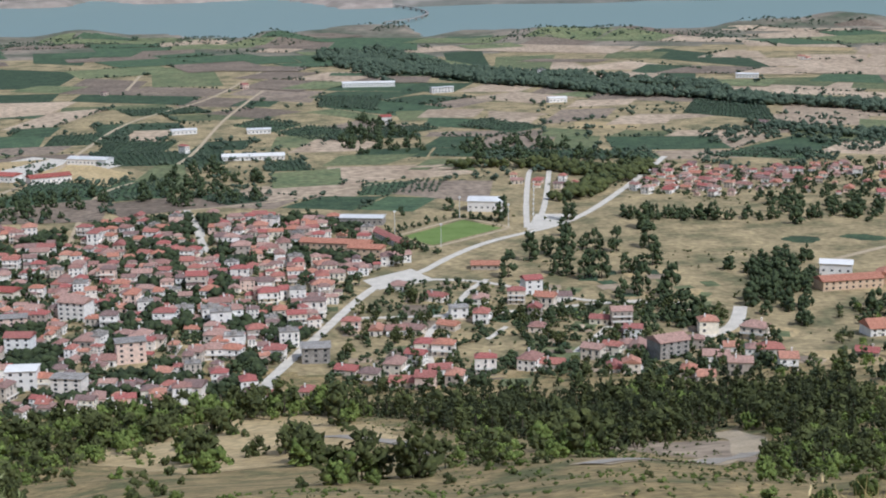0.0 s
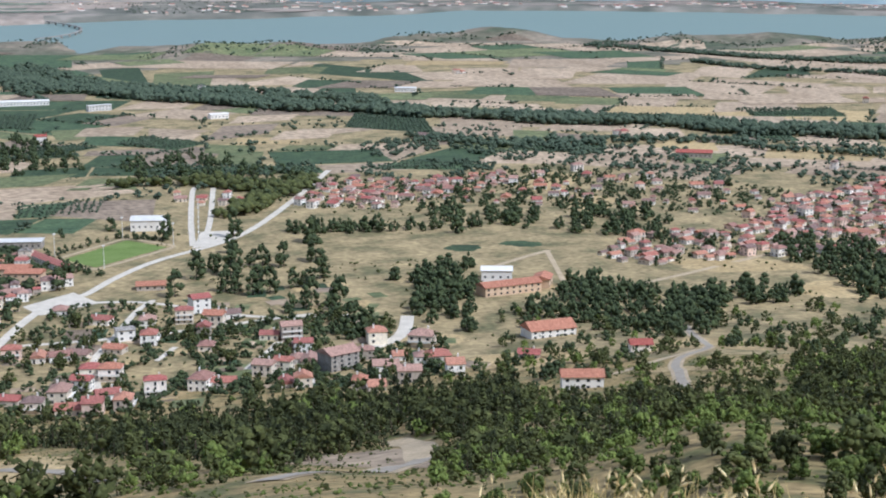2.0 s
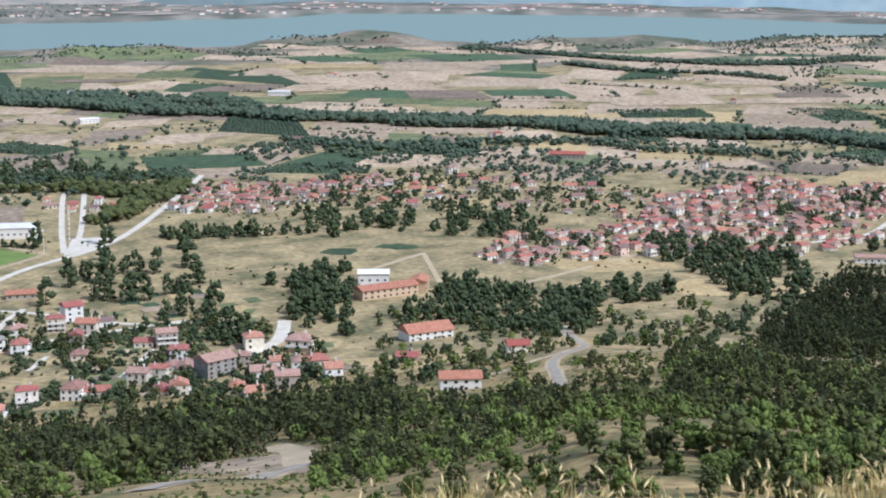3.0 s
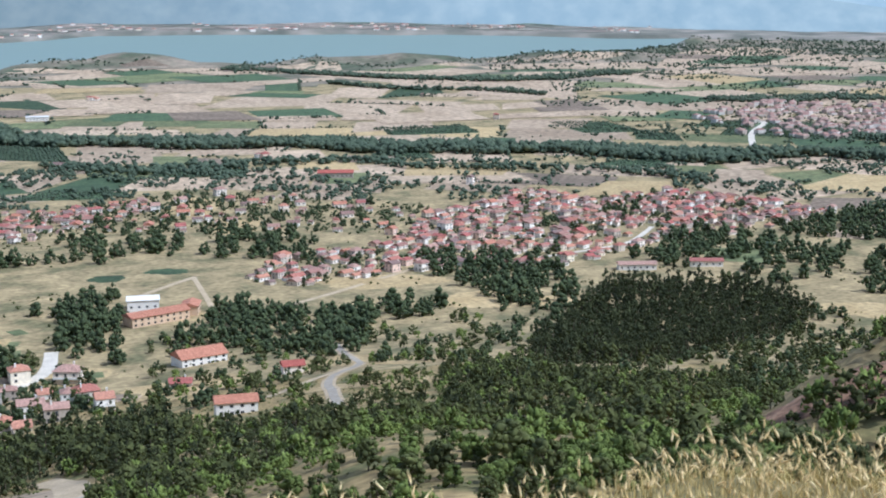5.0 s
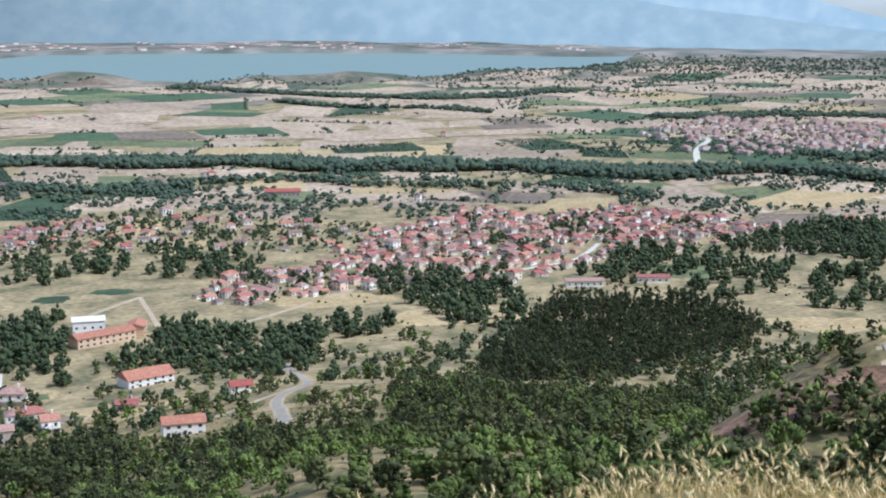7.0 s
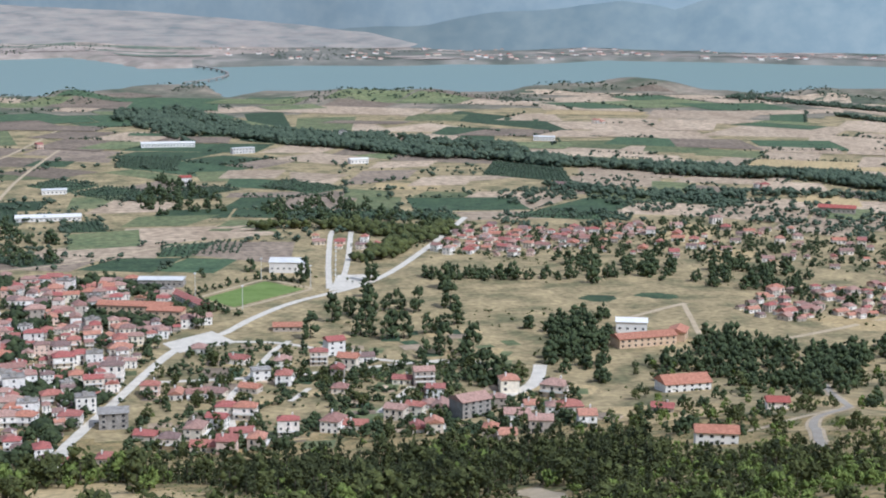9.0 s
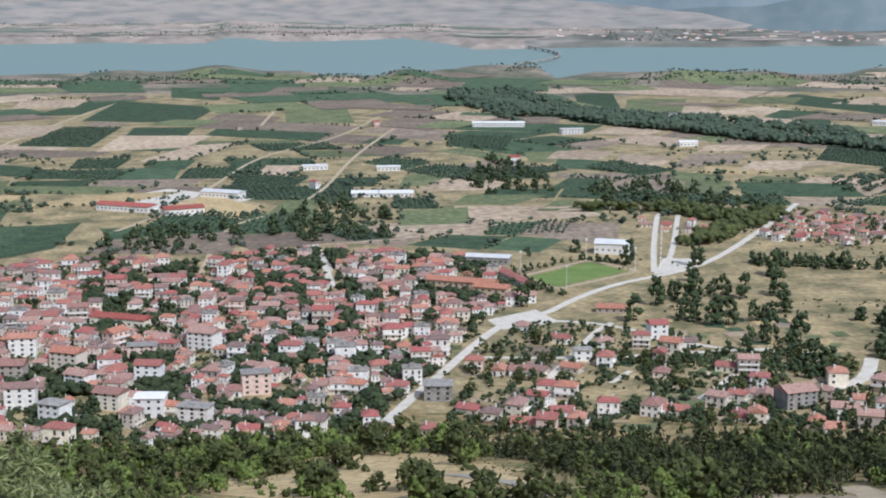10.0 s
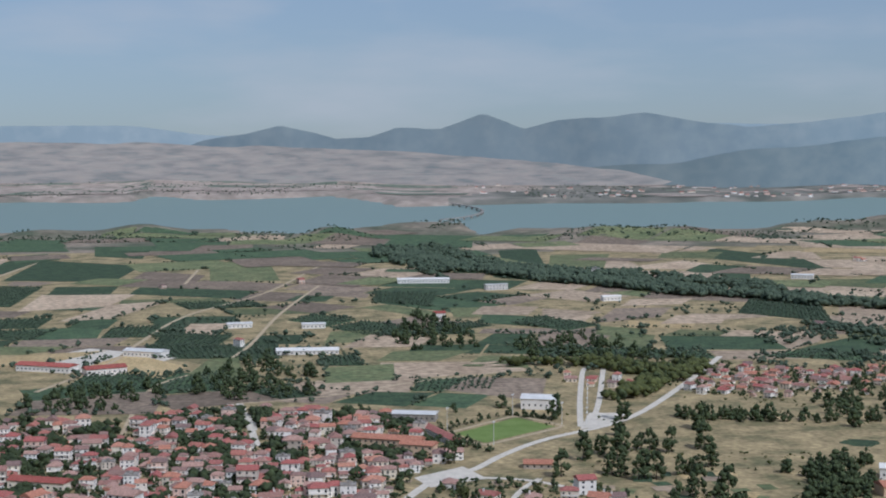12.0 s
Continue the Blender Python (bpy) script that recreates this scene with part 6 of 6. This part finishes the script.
def causeway(points, width, label):
    """A long low bridge: a deck with parapets on piers that stand in the lake."""
    pts = curve_through([(a, b, 0) for a, b in points], 30)
    verts, faces = [], []
    for i, p in enumerate(pts):
        d = (pts[min(i + 1, len(pts) - 1)] - pts[max(i - 1, 0)]).normalized()
        s = Vector((d.y, -d.x, 0)) * width / 2
        for q, z in ((p - s, 3.0), (p - s, 5.5), (p + s, 5.5), (p + s, 3.0)):
            verts.append(far_in(q.x, q.y, z))
        if i:
            for k in range(4):
                a, b = (i - 1) * 4 + k, (i - 1) * 4 + (k + 1) % 4
                faces.append((a, b, b + 4, a + 4))
    ob = tagged(new("bridge", sheet("bridge", verts, faces, [M_CONCRETE], False)), label, "bridge")
    for i, p in enumerate(pts[::2]):
        bm = bmesh.new()
        box(bm, -2.5, -width * 0.4, -8, 2.5, width * 0.4, 3.2)
        pier = part("pier", mesh_of("pier", bm, M_CONCRETE), ob)
        x, y, z = far_in(p.x, p.y, 0)
        pier.matrix_basis = pose(x, y, z)


causeway([(r * math.sin(radians(a)), r * math.cos(radians(a))) for a, r in ((3.0, 3840), (3.9, 3950), (4.5, 4120), (4.6, 4300), (4.1, 4500), (3.4, 4680))], 6, "long low concrete bridge across the lake")

# ---- dry grass beside the viewpoint ----
g = random.Random(77)
verts, faces, slots = [], [], []


def blade(x, y, z, h, bend, turn, head, thick=0.0011, cuts=4):
    c, s = math.cos(turn), math.sin(turn)
    n = len(verts)
    for i in range(cuts + 1):
        t = i / cuts
        px = bend * t * t * h
        w = thick * (1.2 - t)
        for k in (-1, 1):
            verts.append((x + c * px - s * w * k, y + s * px + c * w * k, z + h * t * (1 - 0.25 * bend * t)))
    for i in range(cuts):
        a = n + i * 2
        faces.append((a, a + 1, a + 3, a + 2))
        slots.append(0)
    if not head:
        return
    top = Vector((x + c * bend * h, y + s * bend * h, z + h * (1 - 0.25 * bend)))
    axis = Vector((c * (0.2 + 1.6 * bend), s * (0.2 + 1.6 * bend), 0.9 - 1.4 * bend)).normalized()
    q = axis.to_track_quat("Z", "Y").to_matrix()
    m = len(verts)
    for ring, rad in ((0, 0.001), (0.3, 0.0046), (0.7, 0.0036), (1.0, 0.0006)):
        for k in range(5):
            a = k * 1.2566
            verts.append(tuple(top + q @ Vector((math.cos(a) * rad, math.sin(a) * rad, ring * head))))
    for i in range(3):
        for k in range(5):
            faces.append((m + i * 5 + k, m + i * 5 + (k + 1) % 5, m + (i + 1) * 5 + (k + 1) % 5, m + (i + 1) * 5 + k))
            slots.append(1)
    for k in range(30):
        a = g.uniform(0, 6.283)
        b0 = top + q @ Vector((0, 0, head * g.uniform(0.05, 0.95)))
        out = g.uniform(0.004, 0.016)
        b1 = b0 + q @ Vector((math.cos(a) * out, math.sin(a) * out, head * g.uniform(0.45, 1.0)))
        side = q @ Vector((math.sin(a) * 0.0006, -math.cos(a) * 0.0006, 0))
        m = len(verts)
        verts.extend((tuple(b0 - side), tuple(b0 + side), tuple(b1)))
        faces.append((m, m + 1, m + 2))
        slots.append(1)


def brow(az):
    return 3.6 + 1.0 * smooth(14, 22, az) + 0.45 * smooth(34, 44, az)


for i in range(5000):
    az = g.uniform(2, 64)
    dense = 0.05 + 0.22 * smooth(14, 26, az) + 0.72 * smooth(33, 47, az)
    if g.random() > dense:
        continue
    r = brow(az) + g.uniform(-1.0, 0.5)
    x, y = r * math.sin(radians(az)), r * math.cos(radians(az))
    tall = g.random() ** 1.5
    blade(x, y, ground_z(x, y) - 0.03, (0.05 + 0.19 * tall) * (0.62 + 0.38 * smooth(32, 48, az)), g.uniform(0.0, 0.34), g.uniform(0, 6.283), g.uniform(0.018, 0.036) if g.random() < 0.72 else 0, 0.0008)
for i in range(26000):
    az = g.uniform(8, 64)
    r = brow(az) + g.uniform(-0.9, 0.7)
    x, y = r * math.sin(radians(az)), r * math.cos(radians(az))
    if noise.noise((x * 1.5, y * 1.5, 0)) + 0.05 + 0.5 * smooth(30, 46, az) < g.random():
        continue
    blade(x, y, ground_z(x, y) - 0.02, g.uniform(0.04, 0.13), g.uniform(0.1, 0.9), g.uniform(0, 6.283), 0, 0.0017, 2)
me = sheet("grass", verts, faces, [M_STALK, M_STRAW])
me.polygons.foreach_set("material_index", slots)
tagged(new("grass", me), "tall dry grass with pale bearded seed heads on the brow", "grass", kind="stuff")


# ---- leafy bush beside the viewpoint ----
def near_bush(x, y, z, reach, sprays, seed, mat, label):
    """Arching twigs, each set with many pointed leaves."""
    r = random.Random(seed)
    tv, tf, lv, lf = [], [], [], []
    for _ in range(sprays):
        a, up = r.uniform(0, 6.283), r.uniform(0.35, 1.0)
        tip = Vector((math.cos(a) * reach * (1.1 - 0.5 * up), math.sin(a) * reach * (1.1 - 0.5 * up), reach * up * r.uniform(0.75, 1.15)))
        mid = tip * 0.5 + Vector((0, 0, 0.18 * reach))
        last = None
        for i in range(9):
            t = i / 8
            p = mid * (2 * t * (1 - t)) + tip * (t * t)
            w = 0.006 * (1.1 - t)
            n = len(tv)
            tv.extend(((x + p.x - w, y + p.y, z + p.z), (x + p.x + w, y + p.y, z + p.z), (x + p.x, y + p.y + w, z + p.z + w)))
            if last is not None:
                for k in range(3):
                    tf.append((last + k, last + (k + 1) % 3, n + (k + 1) % 3, n + k))
            last = n
            if i < 2:
                continue
            for _ in range(13):
                d = Vector((r.gauss(0, 1), r.gauss(0, 1), r.gauss(-0.2, 0.7))).normalized()
                s = d.cross(Vector((r.gauss(0, 1), r.gauss(0, 1), r.gauss(0, 1)))).normalized()
                length = r.uniform(0.03, 0.065)
                q = p + Vector((x, y, z)) + d * 0.02
                m = len(lv)
                fold = d.cross(s) * length * 0.08
                lv.extend(tuple(v) for v in (q, q + d * length * 0.5 + s * length * 0.11 + fold, q + d * length, q + d * length * 0.5 - s * length * 0.11 + fold, q + d * length * 0.5))
                lf.extend(((m, m + 4, m + 1), (m + 1, m + 4, m + 2), (m, m + 3, m + 4), (m + 3, m + 2, m + 4)))
    ob = tagged(new("bush", sheet("bush", tv, tf, [M_BARK])), label, "bush")
    part("leaves", sheet("leaves", lv, lf, [mat], False), ob)


for i, (az, r, up, reach) in enumerate(((-17.4, 6.4, -2.66, 0.54), (-15.6, 6.7, -2.85, 0.46), (-19.4, 6.0, -2.42, 0.56), (-13.6, 6.9, -2.98, 0.36))):
    near_bush(r * math.sin(radians(az)), r * math.cos(radians(az)), 240 + up, reach, 90, i, M_SPRAY, "green leafy bush just below the brow")
